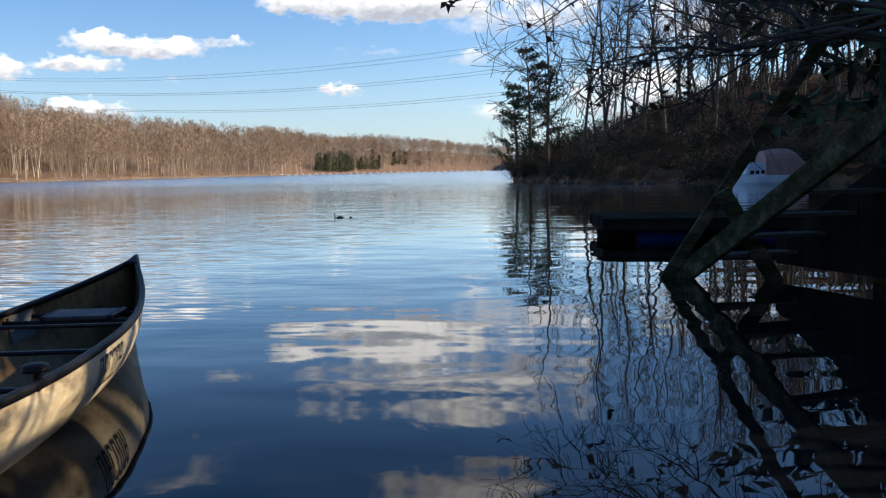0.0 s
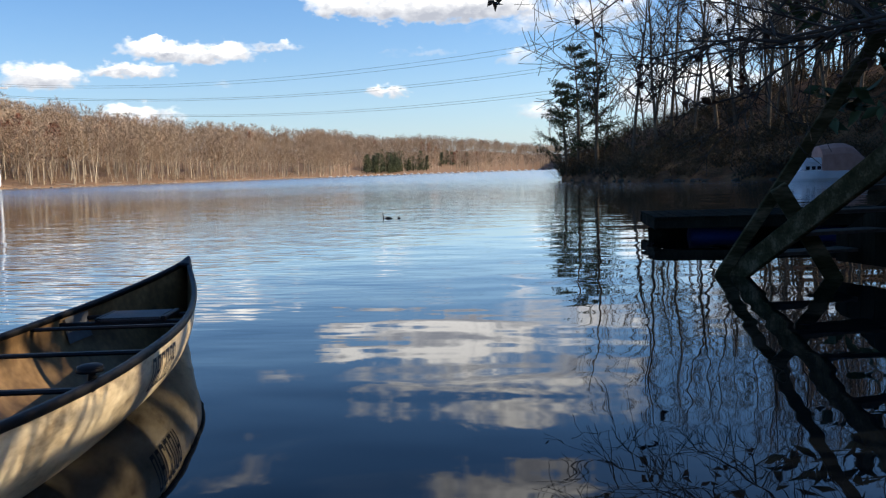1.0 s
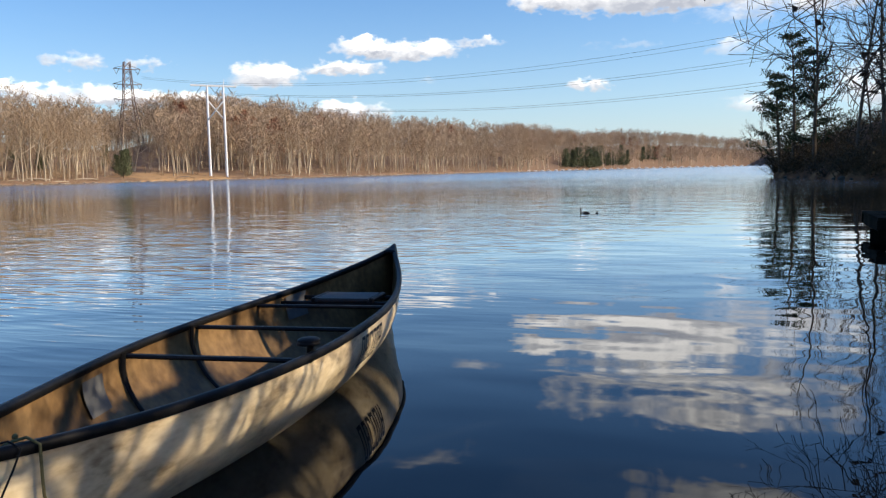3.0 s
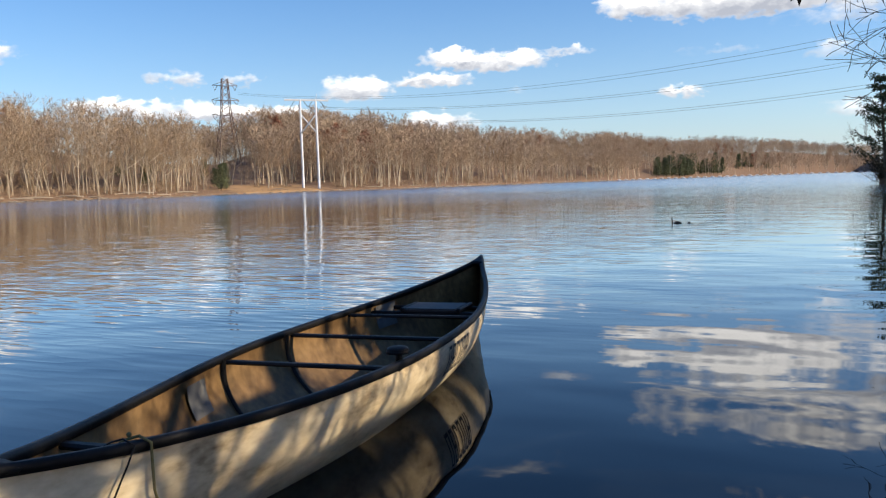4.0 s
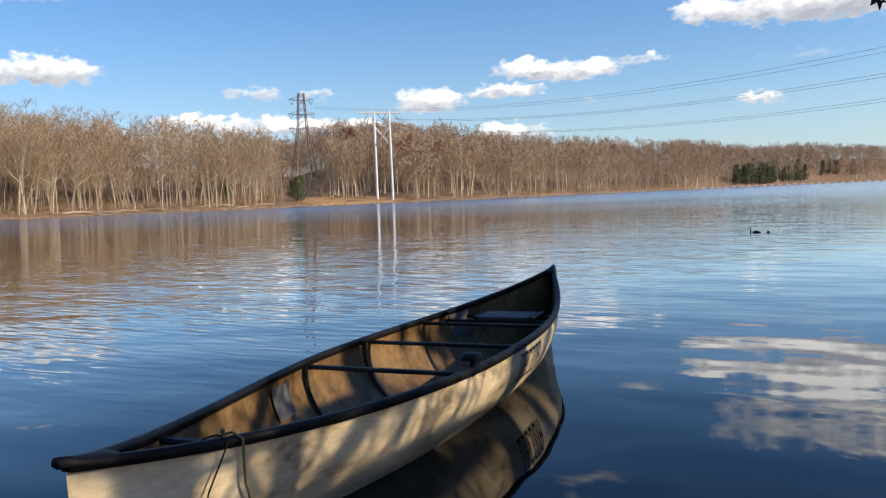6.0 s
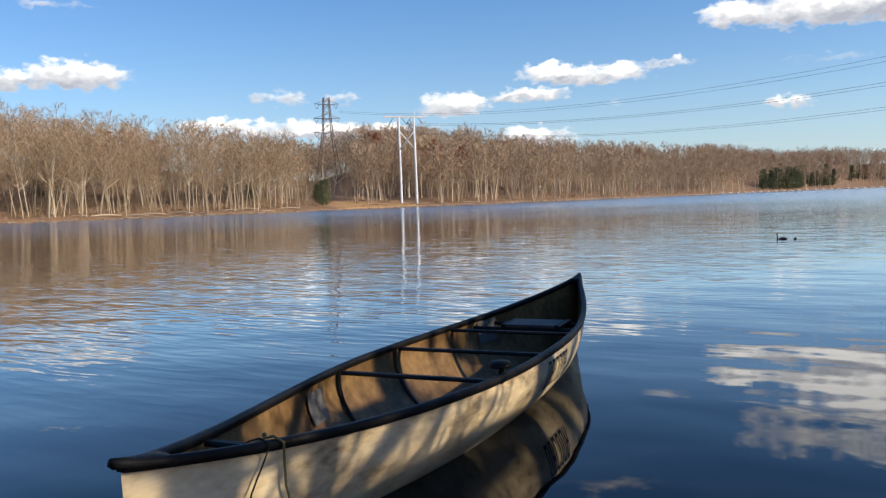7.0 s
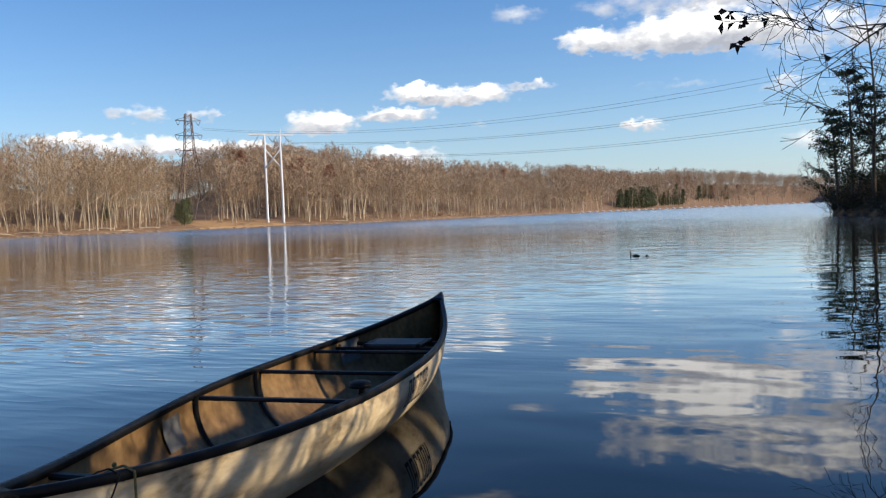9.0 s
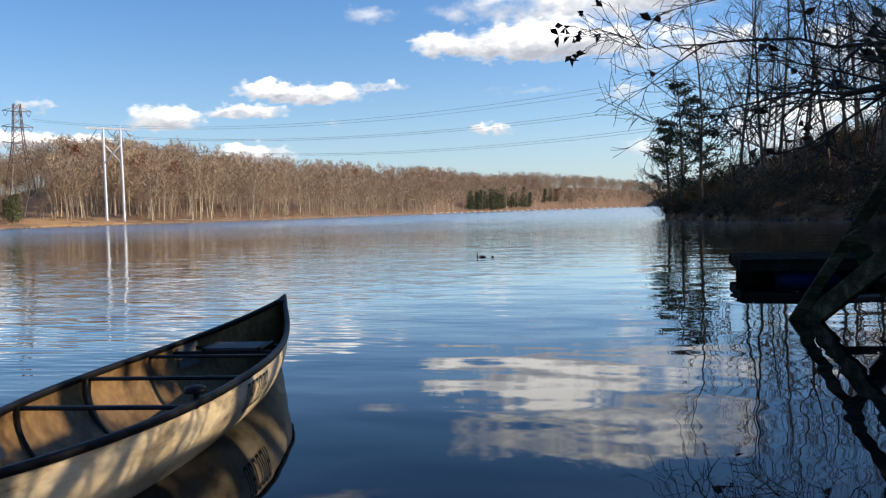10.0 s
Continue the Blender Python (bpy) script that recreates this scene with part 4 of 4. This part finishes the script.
EV = [evergreen(400 + i, 13.0, 0.2, 3.6, first=0.12, tiers=18, per=7, needles=16, size=0.85, gaps=0.25, fluff=0.7) for i in range(3)]
evs = []
for az0, d0, n, spread in ((11.0, 20, 30, 1.1), (9.6, 34, 24, 1.7), (7.6, 50, 12, 2.6), (41.0, 12, 3, 0.3), (41.7, 40, 2, 0.3), (46, 30, 3, 2.0), (58, 30, 3, 3)):
    for i in range(n):
        az = az0 + rng.uniform(-spread, spread)
        p = at_bearing(az, land(az)[0] + d0 * rng.uniform(0.4, 1.8))
        evs.append((rng.randrange(3), (p.x, p.y, ground_z(p.x, p.y)), rng.random() * 6.28, rng.uniform(0.5, 1.25) if az < 14 else rng.uniform(0.35, 0.65), 1.0))
scatter("evergreen_trunks", [k[0] for k in EV], evs, DARK_BARK, "trunks of the far evergreens", "woods")
scatter("evergreen_needles", [k[1] for k in EV], evs, FAR_PINE, "dark green evergreens in the far woods", "woods")

# ---- wooded point on the right ----
PT = [bare_tree(500 + i, 18, 0.15, first=0.24, limbs=16, subs=6, twigs=6, twig_len=0.95, twig_w=0.010, spread=0.2, haze=260, haze_len=0.8, haze_w=0.008, lean=0.07) for i in range(6)]
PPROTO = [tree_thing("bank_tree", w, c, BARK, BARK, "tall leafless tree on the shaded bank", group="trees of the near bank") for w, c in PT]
rng = random.Random(41)
bank = [(-3.4, 70), (-5.7, 66), (-7.2, 66), (-9.6, 67), (-11.0, 66), (-12.2, 68), (-14.0, 65), (-15.4, 67), (-8.2, 73), (-17.4, 65)]
while len(bank) < 78:
    az = -4.5 - 42.0 * rng.random() ** 0.8
    shore, ridge, _ = land(az)
    bank.append((az, shore + 10 + rng.random() * 40))
for i, (az, r) in enumerate(bank):
    p = at_bearing(az, r)
    m = pose(p.x, p.y, ground_z(p.x, p.y), 0, 0, rng.uniform(0, 360))
    s = rng.uniform(0.6, 0.95) if i > 9 else rng.uniform(1.0, 1.15)
    o = PPROTO[i] if i < len(PPROTO) else copy_thing(PPROTO[i % len(PPROTO)], m)
    if i < len(PPROTO):
        o.matrix_world = m
    else:
        o.scale = (s * 0.95, s * 0.95, s)

for i, (az, r, h, w) in enumerate(((-1.5, 75.5, 8.6, 3.0), (-2.2, 74, 11.5, 3.6), (-3.4, 71, 9.6, 3.2))):
    wd, cr = evergreen(610 + i, h, 0.2, w, first=0.2, tiers=11, per=5, needles=75, size=0.26, gaps=0.2, droop=0.3, fluff=0.4, flat=0.35)
    p = at_bearing(az, r)
    o = tree_thing("pine_tree", wd, cr, BARK, PINE, "dark pine with a thin ragged crown on the point", group="pines on the point")
    o.matrix_world = pose(p.x, p.y, ground_z(p.x, p.y), 0, (-4, -2, 3)[i], 40 * i)
for i, (az, r, lean) in enumerate(((-1.15, 76.6, -38), (-1.4, 76.4, -22))):
    wd, cr = bare_tree(660 + i, 5.0, 0.055, first=0.3, limbs=7, subs=4, twigs=5, twig_len=0.6, twig_w=0.009, spread=0.36)
    p = at_bearing(az, r)
    o = tree_thing("sapling", wd, cr, BARK, BARK, "slender leafless sapling leaning over the water", group="saplings on the point")
    o.matrix_world = pose(p.x, p.y, ground_z(p.x, p.y), 0, lean, 0)

hill = []
while len(hill) < 90:
    az = rng.uniform(-36, -14)
    p = at_bearing(az, land(az)[0] + 9 + 42 * rng.random())
    hill.append((rng.randrange(6), (p.x, p.y, ground_z(p.x, p.y)), rng.random() * 6.28, rng.uniform(0.6, 1.0), 1.0))
scatter("hill_woods", [joined(*k) for k in PT], hill, BARK, "bare brown woods on the hill above the bank", "woods")
BANKB = [joined(*bush(740 + i, 1.4, 1.7, stems=9, leaves=130, leaf=(0, 0, 0.13)[i])) for i in range(3)]
bankb = []
while len(bankb) < 820:
    az = -1.1 - 38 * rng.random() ** 1.1
    p = at_bearing(az, land(az)[0] + 0.6 + 34 * rng.random() ** 1.4)
    bankb.append((rng.randrange(3), (p.x, p.y, ground_z(p.x, p.y) - 0.05), rng.random() * 6.28, rng.uniform(0.5, 1.6), rng.uniform(0.6, 1.0)))
scatter("underbrush", BANKB, bankb, SHRUB, "tangled dark underbrush covering the shaded bank", "brush")

SH = [bush(700 + i, 1.6, 1.2, leaves=260, leaf=0.13) for i in range(4)]
SHPROTO = [tree_thing("shrub", w, c, DARK_BARK, SHRUB, "dark shrub on the shaded bank", "shrub", "shrubs on the bank") for w, c in SH]
for i in range(64):
    az = -1.1 - 31 * rng.random() ** 1.3
    shore = land(az)[0]
    p = at_bearing(az, shore + 0.4 + 15 * rng.random() ** 1.8)
    m = pose(p.x, p.y, ground_z(p.x, p.y) - 0.05, 0, 0, rng.uniform(0, 360))
    s = rng.uniform(0.6, 1.7)
    o = SHPROTO[i] if i < 4 else copy_thing(SHPROTO[i % 4], m)
    if i < 4:
        o.matrix_world = m
    else:
        o.scale = (s, s, s * 0.9)


def stone(seed, s):
    rng = random.Random(seed)
    bm = bmesh.new()
    bmesh.ops.create_icosphere(bm, subdivisions=2, radius=s)
    for v in bm.verts:
        v.co *= 1 + 0.35 * noise.noise(v.co / s * 1.3 + Vector((seed, 0, 0)))
        v.co.z *= 0.6
    return bm


for i in range(40):
    az = -1.1 - 26 * rng.random()
    p = at_bearing(az, land(az)[0] + rng.uniform(-0.3, 0.6))
    o = part("shore_stone", stone(i, rng.uniform(0.12, 0.32)), ROCK, smooth=True)
    o.matrix_world = pose(p.x, p.y, 0.03, 0, 0, rng.uniform(0, 360))
    tagged(o, "rough grey stone at the water edge", "stone", "stones along the shore")


# pale stones and stranded wood along the far water edge
PEBBLE = [Soup() for _ in range(4)]
for i, soup in enumerate(PEBBLE):
    bm = stone(70 + i, 1.0)
    soup.v, soup.f = [tuple(v.co) for v in bm.verts], [tuple(v.index for v in f.verts) for f in bm.faces]
    bm.free()
LOG = Soup()
LOG.tube([(-2.2, 0, 0.05), (-0.6, 0.1, 0.16), (0.9, -0.05, 0.14), (2.4, 0.1, 0.02)], [0.13, 0.16, 0.13, 0.07], 6)
edge = []
for i in range(900):
    az = rng.uniform(13, 66)
    p = at_bearing(az, land(az)[0] + rng.uniform(-0.6, 1.6))
    edge.append((rng.randrange(4), (p.x, p.y, 0.02 + rng.uniform(0, 0.15)), rng.random() * 6.28, 0.0011 * p.length * rng.uniform(0.5, 1.6), 0.8))
scatter("shore_rubble", PEBBLE, edge, FAR_STONE, "pale stones scattered along the far water edge", "stones")
for i in range(14):
    az = (43.2, 44.6, 46.1, 47.0, 48.8, 50.2, 51.9, 53.0, 54.7, 56.3, 37.3, 31.0, 28.2, 24.5)[i]
    p = at_bearing(az, land(az)[0] + rng.uniform(0.2, 5.0))
    o = new("fallen_log", LOG.mesh("fallen_log", PALE_BARK))
    o.matrix_world = pose(p.x, p.y, ground_z(p.x, p.y) + 0.1, 0, 0, az + rng.uniform(-35, 35)) @ Matrix.Scale(rng.uniform(0.6, 1.3), 4)
    tagged(o, "bleached log stranded on the far shore", "log", "logs along the far shore")

# ---- overhanging tree on the near bank, and the trees that shade the canoe ----
# limbs: bearing and height above the eye in degrees, with the distances at root and tip and the root radius
OVERHANG = [
    ([(-31.3, 5.9), (-25.8, 6.6), (-23.8, 7.3), (-21.0, 7.8), (-18.5, 9.0), (-16.5, 10.1), (-13.4, 11.8)], 6.08, 5.47, 0.0585),
    ([(-24.9, 7.1), (-21.0, 7.9), (-17.8, 7.7), (-14.8, 7.2), (-12.1, 7.5), (-9.3, 7.3), (-6.8, 6.8), (-4.2, 7.1), (-2.6, 8.6)], 5.85, 5.24, 0.0281),
    ([(-27.4, 8.4), (-23.7, 8.9), (-19.1, 10.2), (-13.8, 10.2), (-11.7, 10.8), (-8.2, 11.3), (-5.6, 11.1), (-3.5, 11.1), (-1.7, 11.2), (-0.7, 11.9)], 6.08, 5.32, 0.0265),
    ([(-20.6, 7.6), (-18.5, 8.0), (-15.2, 6.2), (-12.1, 4.1), (-9.9, 3.5), (-8.4, 4.7), (-6.5, 5.8)], 5.78, 5.47, 0.0203),
    ([(-14.7, 7.4), (-13.5, 7.8), (-10.0, 5.7), (-6.4, 5.3), (-3.0, 6.0)], 5.62, 5.32, 0.0156),
    ([(-30.3, 9.9), (-25.5, 11.3), (-19.6, 12.8), (-12.8, 13.2), (-7.1, 13.8), (-2.3, 13.4)], 5.93, 5.32, 0.0265),
]


def branching(rng, limbs, twigs, pts, r, level, counts, lengths, tips, wander=0.2, lift=-0.015):
    n = len(pts) - 1
    soup = limbs if level == 0 else twigs
    soup.tube(pts, [max(r * (1 - 0.97 * k / n) ** 1.15, 0.0032) for k in range(n + 1)], 7 if level == 0 else (5 if level == 1 else 3), cap=False)
    if level >= len(counts):
        tips.append(pts[-1])
        return
    for j in range(counts[level]):
        w = 0.12 + 0.88 * (j + rng.random()) / counts[level]
        k = min(int(w * n), n - 1)
        q = pts[k].lerp(pts[k + 1], min(w * n - k, 1.0))
        along = (pts[min(k + 1, n)] - pts[k]).normalized()
        d = along + Vector((rng.uniform(-1, 1), rng.uniform(-1, 1), rng.uniform(-1, 1))) * 0.9
        ln = lengths[level] * rng.uniform(0.5, 1.25) * (1.15 - 0.75 * w)
        branching(rng, limbs, twigs, bent(rng, q, d, ln, 5, wander, lift), r * (1 - 0.8 * w) * 0.6 + 0.0025, level + 1, counts, lengths, tips, wander, lift)


def put_soup(name, soup, mat, parent, label=""):
    o = new(name, soup.mesh(name, mat))
    o.parent = parent
    return tagged(o, label)


def build_overhang():
    ob = new("overhanging_tree")
    tagged(ob, "dark leafless tree reaching over the water, few withered leaves", "tree")
    rng = random.Random(77)
    trunk, limbs, twigs, tips = Soup(), Soup(), Soup(), []
    gx, gy = 5.7, 5.4
    tr = [Vector(v) for v in ((gx, gy, ground_z(gx, gy) - 0.4), (5.5, 5.5, 0.9), (5.1, 5.6, 1.9), (4.9, 5.7, 2.8), (5.0, 5.6, 4.2), (4.9, 5.5, 6.5))]
    trunk.tube(tr, [0.21, 0.18, 0.16, 0.13, 0.09, 0.03], 10)
    for way, r0, r1, rad in OVERHANG:
        r0, r1, rad = r0 * 1.2, r1 * 1.62, rad * 1.1
        n = len(way) - 1
        pts = []
        for i, (az, el) in enumerate(way):
            r = r0 + (r1 - r0) * i / n
            pts.append(Vector((0, 0.15, 0)) + at_bearing(az, r, 1.09 + r * math.tan(radians(el))) + Vector((0, 0, 0.02 * math.sin(i * 2.1))))
        pts.insert(0, tr[2].lerp(tr[4], 0.25 + 0.1 * (rad * 10 % 3)))
        branching(rng, limbs, twigs, pts, rad, 0, (9, 5, 3), (1.35, 0.74, 0.38), tips)
    # unseen limbs added the other way, over the shore, to dapple the canoe
    for a, b, rad in (((4.9, 5.7, 2.8), (4.6, 2.3, 3.3), 0.04), ((5.0, 5.6, 3.5), (5.2, 2.0, 3.7), 0.04), ((5.0, 5.6, 3.2), (5.0, 2.6, 2.9), 0.035),
                      ((4.9, 5.6, 3.8), (4.2, 3.8, 3.3), 0.035), ((5.0, 5.6, 3.9), (5.5, 1.6, 4.1), 0.04)):
        pts = bent(rng, a, Vector(b) - Vector(a), (Vector(b) - Vector(a)).length, 8, 0.1, 0)
        branching(rng, limbs, twigs, pts, rad, 0, (12, 5, 3), (0.85, 0.55, 0.3), [], 0.16, 0.0)
    put_soup("trunk", trunk, DARK_BARK, ob)
    put_soup("limb", limbs, DARK_BARK, ob)
    put_soup("crown", twigs, DARK_BARK, ob)
    tips.sort(key=lambda v: v.x / v.y)
    for i, p in enumerate(tips[:9] + rng.sample(tips, 40)):
        sp = Soup()
        for q in range(2):
            sp.leaf(p, rng.uniform(0.085, 0.13), 0.065, rng)
        put_soup("withered_leaf", sp, LEAF_DEAD, ob)
    return ob


build_overhang()


def shade_tree(seed, x, y, h, low, reach):
    """A bare tree added out of view, whose branches dapple the canoe."""
    ob = new("shade_tree")
    tagged(ob, "unseen leafless tree added on the near bank for dappled shade", "tree", "shade trees by the canoe")
    rng = random.Random(seed)
    trunk, limbs, twigs, tips = Soup(), Soup(), Soup(), []
    z = ground_z(x, y)
    tr = bent(rng, (x, y, z - 0.4), (rng.uniform(-.05, .05), rng.uniform(-.05, .05), 1), h, 8, 0.05, 0.04)
    trunk.tube(tr, [0.17 * (1 - 0.85 * i / 8) for i in range(9)], 8)
    for i in range(13):
        w = low + (1 - low) * (i + rng.random()) / 13
        k = min(int(w * 8), 7)
        p = tr[k].lerp(tr[k + 1], w * 8 - k)
        t = rng.random() * 6.28
        pts = bent(rng, p, (math.cos(t), math.sin(t), 0.35), reach * rng.uniform(0.6, 1.1), 6, 0.16, 0.02)
        branching(rng, limbs, twigs, pts, 0.062, 0, (7, 5, 2), (1.1, 0.55, 0.35), tips)
    put_soup("trunk", trunk, DARK_BARK, ob)
    put_soup("limb", limbs, DARK_BARK, ob)
    put_soup("crown", twigs, DARK_BARK, ob)
    return ob


shade_tree(84, 7.7, 4.6, 7.0, 0.42, 1.9)
shade_tree(82, 10.5, 4.2, 10.0, 0.35, 2.6)
shade_tree(83, 12.0, 7.6, 11.0, 0.4, 2.6)

# hemlocks added on the bank beyond the view, to shade dock, stairs and bow
for i, (x, y, h, w, low) in enumerate(((7.15, 11.45, 12.5, 3.7, 0.33), (10.33, 9.95, 13.6, 2.0, 0.38), (10.4, 5.0, 13.6, 1.3, 0.51), (15.5, 13.0, 14.0, 2.8, 0.12), (17.0, 17.5, 15.0, 3.0, 0.12), (20.5, 21.0, 16.0, 3.0, 0.12), (13.0, 11.6, 12.0, 2.2, 0.12),
                                  (22.0, 16.0, 16.0, 3.2, 0.12), (26.0, 26.0, 16.0, 3.2, 0.12), (24.5, 21.0, 17.0, 3.2, 0.12))):
    wd, cr = evergreen(640 + i, h, 0.2, w, first=low, tiers=28, per=8, needles=34 if i < 2 else 22, size=0.46, gaps=0.06)
    o = tree_thing("shade_hemlock", wd, cr, BARK, PINE, "dense dark hemlock added unseen on the near bank for shade", group="hemlocks on the near bank")
    o.matrix_world = pose(x, y, ground_z(x, y), 0, 0, 50 * i)


# ---- moored boat with a canvas top ----
def build_boat():
    ob = new("pontoon_boat")
    p = at_bearing(-17.2, 51.5)
    ob.matrix_world = pose(p.x, p.y, 0, 0, 0, 8) @ Matrix.Diagonal((0.62, 0.66, 0.84, 1))
    tagged(ob, "white motor boat with faded rose canvas cover by the bank", "boat")
    n = 24
    vv, ff = [], []
    for i in range(n + 1):
        s = i / n
        w = 1.1 * min(1, (s * 3.2) ** 0.6) if s < 0.35 else 1.1
        x = -3.2 + 6.6 * s
        for y, z in ((0, -0.25), (0.75, -0.2), (1.0, 0.15), (1.06, 0.55), (0.96, 0.6), (0, 0.62)):
            vv.append((x - (0.5 * (1 - z) if s < 0.2 else 0) * 0, y * w, z + 0.12 * (1 - s) * (z > 0.3)))
    m = 6
    for i in range(n):
        for j in range(m - 1):
            a = i * m + j
            ff.append((a, a + 1, a + m + 1, a + m))
    k = len(vv)
    vv += [(x, -y, z) for x, y, z in vv]
    ff += [(a + k, d + k, c + k, b + k) for a, b, c, d in ff]
    raw("hull", vv, ff, GELCOAT, ob, "white hull", smooth=False)
    bm = bmesh.new()
    box(bm, (-2.3, -0.92, 0.6), (-0.1, 0.92, 1.5), 0.12)
    part("cabin", bm, GELCOAT, ob, "white cabin front")
    for y in (-0.925, 0.925):
        for x in (-2.0, -1.5, -1.0):
            bm = bmesh.new()
            box(bm, (x, y - 0.012, 0.72), (x + 0.34, y + 0.012, 0.95), 0.01)
            part("window", bm, TINT, ob, "dark side window")
    vv, ff = [], []
    for i in range(9):
        s = i / 8
        x = -0.6 + 4.0 * s
        h = 2.05 + 0.35 * math.sin(math.pi * (0.2 + 0.7 * s)) - 0.7 * max(0, s - 0.7) / 0.3
        for j in range(9):
            a = math.pi * j / 8
            vv.append((x, -1.1 * math.cos(a) * (1 if 0 < j < 8 else 1.02), 0.62 + (h - 0.62) * math.sin(a) ** 0.5 if 0 < j < 8 else 0.62))
    for i in range(8):
        for j in range(8):
            a = i * 9 + j
            ff.append((a, a + 1, a + 10, a + 9))
    ff += [tuple(range(9)), tuple(range(72, 81))]
    raw("canvas_cover", vv, ff, CANVAS, ob, "faded rose canvas cover")
    for y in (-1.05, 1.05):
        sp = Soup()
        sp.tube([(-2.9, y * 0.6, 0.7), (-2.9, y * 0.6, 1.15), (-1.9, y, 1.2), (-1.2, y, 1.2)], [0.025] * 4, 6)
        o = new("rail", sp.mesh("rail", WHITE_STEEL))
        o.parent = ob
    return ob


build_boat()

# ---- drifting snag and buoys ----
sn = new("driftwood_snag")
sn.matrix_world = pose(-3.86, 20.2, 0) @ Matrix.Diagonal((0.58, 0.58, 0.58, 1))
tagged(sn, "dark waterlogged branch sticking out of the lake", "driftwood")
for nm, pts, rad in (("snag_stem", [(-0.12, 0, -0.1), (-0.10, 0, 0.10), (-0.14, 0, 0.2), (-0.08, 0, 0.24)], [0.03, 0.022, 0.018, 0.012]),
                     ("snag_log", [(-0.05, 0, -0.01), (0.10, 0.03, 0.045), (0.27, 0, 0.0)], [0.04, 0.05, 0.02]),
                     ("snag_stub", [(0.48, 0.05, -0.03), (0.55, 0.05, 0.04), (0.61, 0.05, -0.02)], [0.03, 0.04, 0.02])):
    sp = Soup()
    sp.tube(pts, rad, 7)
    o = new(nm, sp.mesh(nm, DARK_BARK))
    o.parent = sn

for i in range(34):
    az = 14.5 - 15.0 * i / 33
    p = at_bearing(az, land(az)[0] - 8)
    bm = bmesh.new()
    bmesh.ops.create_uvsphere(bm, u_segments=10, v_segments=6, radius=1.0, matrix=Matrix.Diagonal((1.4, 0.8, 0.75, 1)))
    o = part("buoy", bm, BUOY, smooth=True)
    s = 0.0016 * p.length
    o.matrix_world = pose(p.x, p.y, 0.1) @ Matrix.Diagonal((s, s, s, 1))
    tagged(o, "white float of a distant buoy line", "buoy", "buoy line")
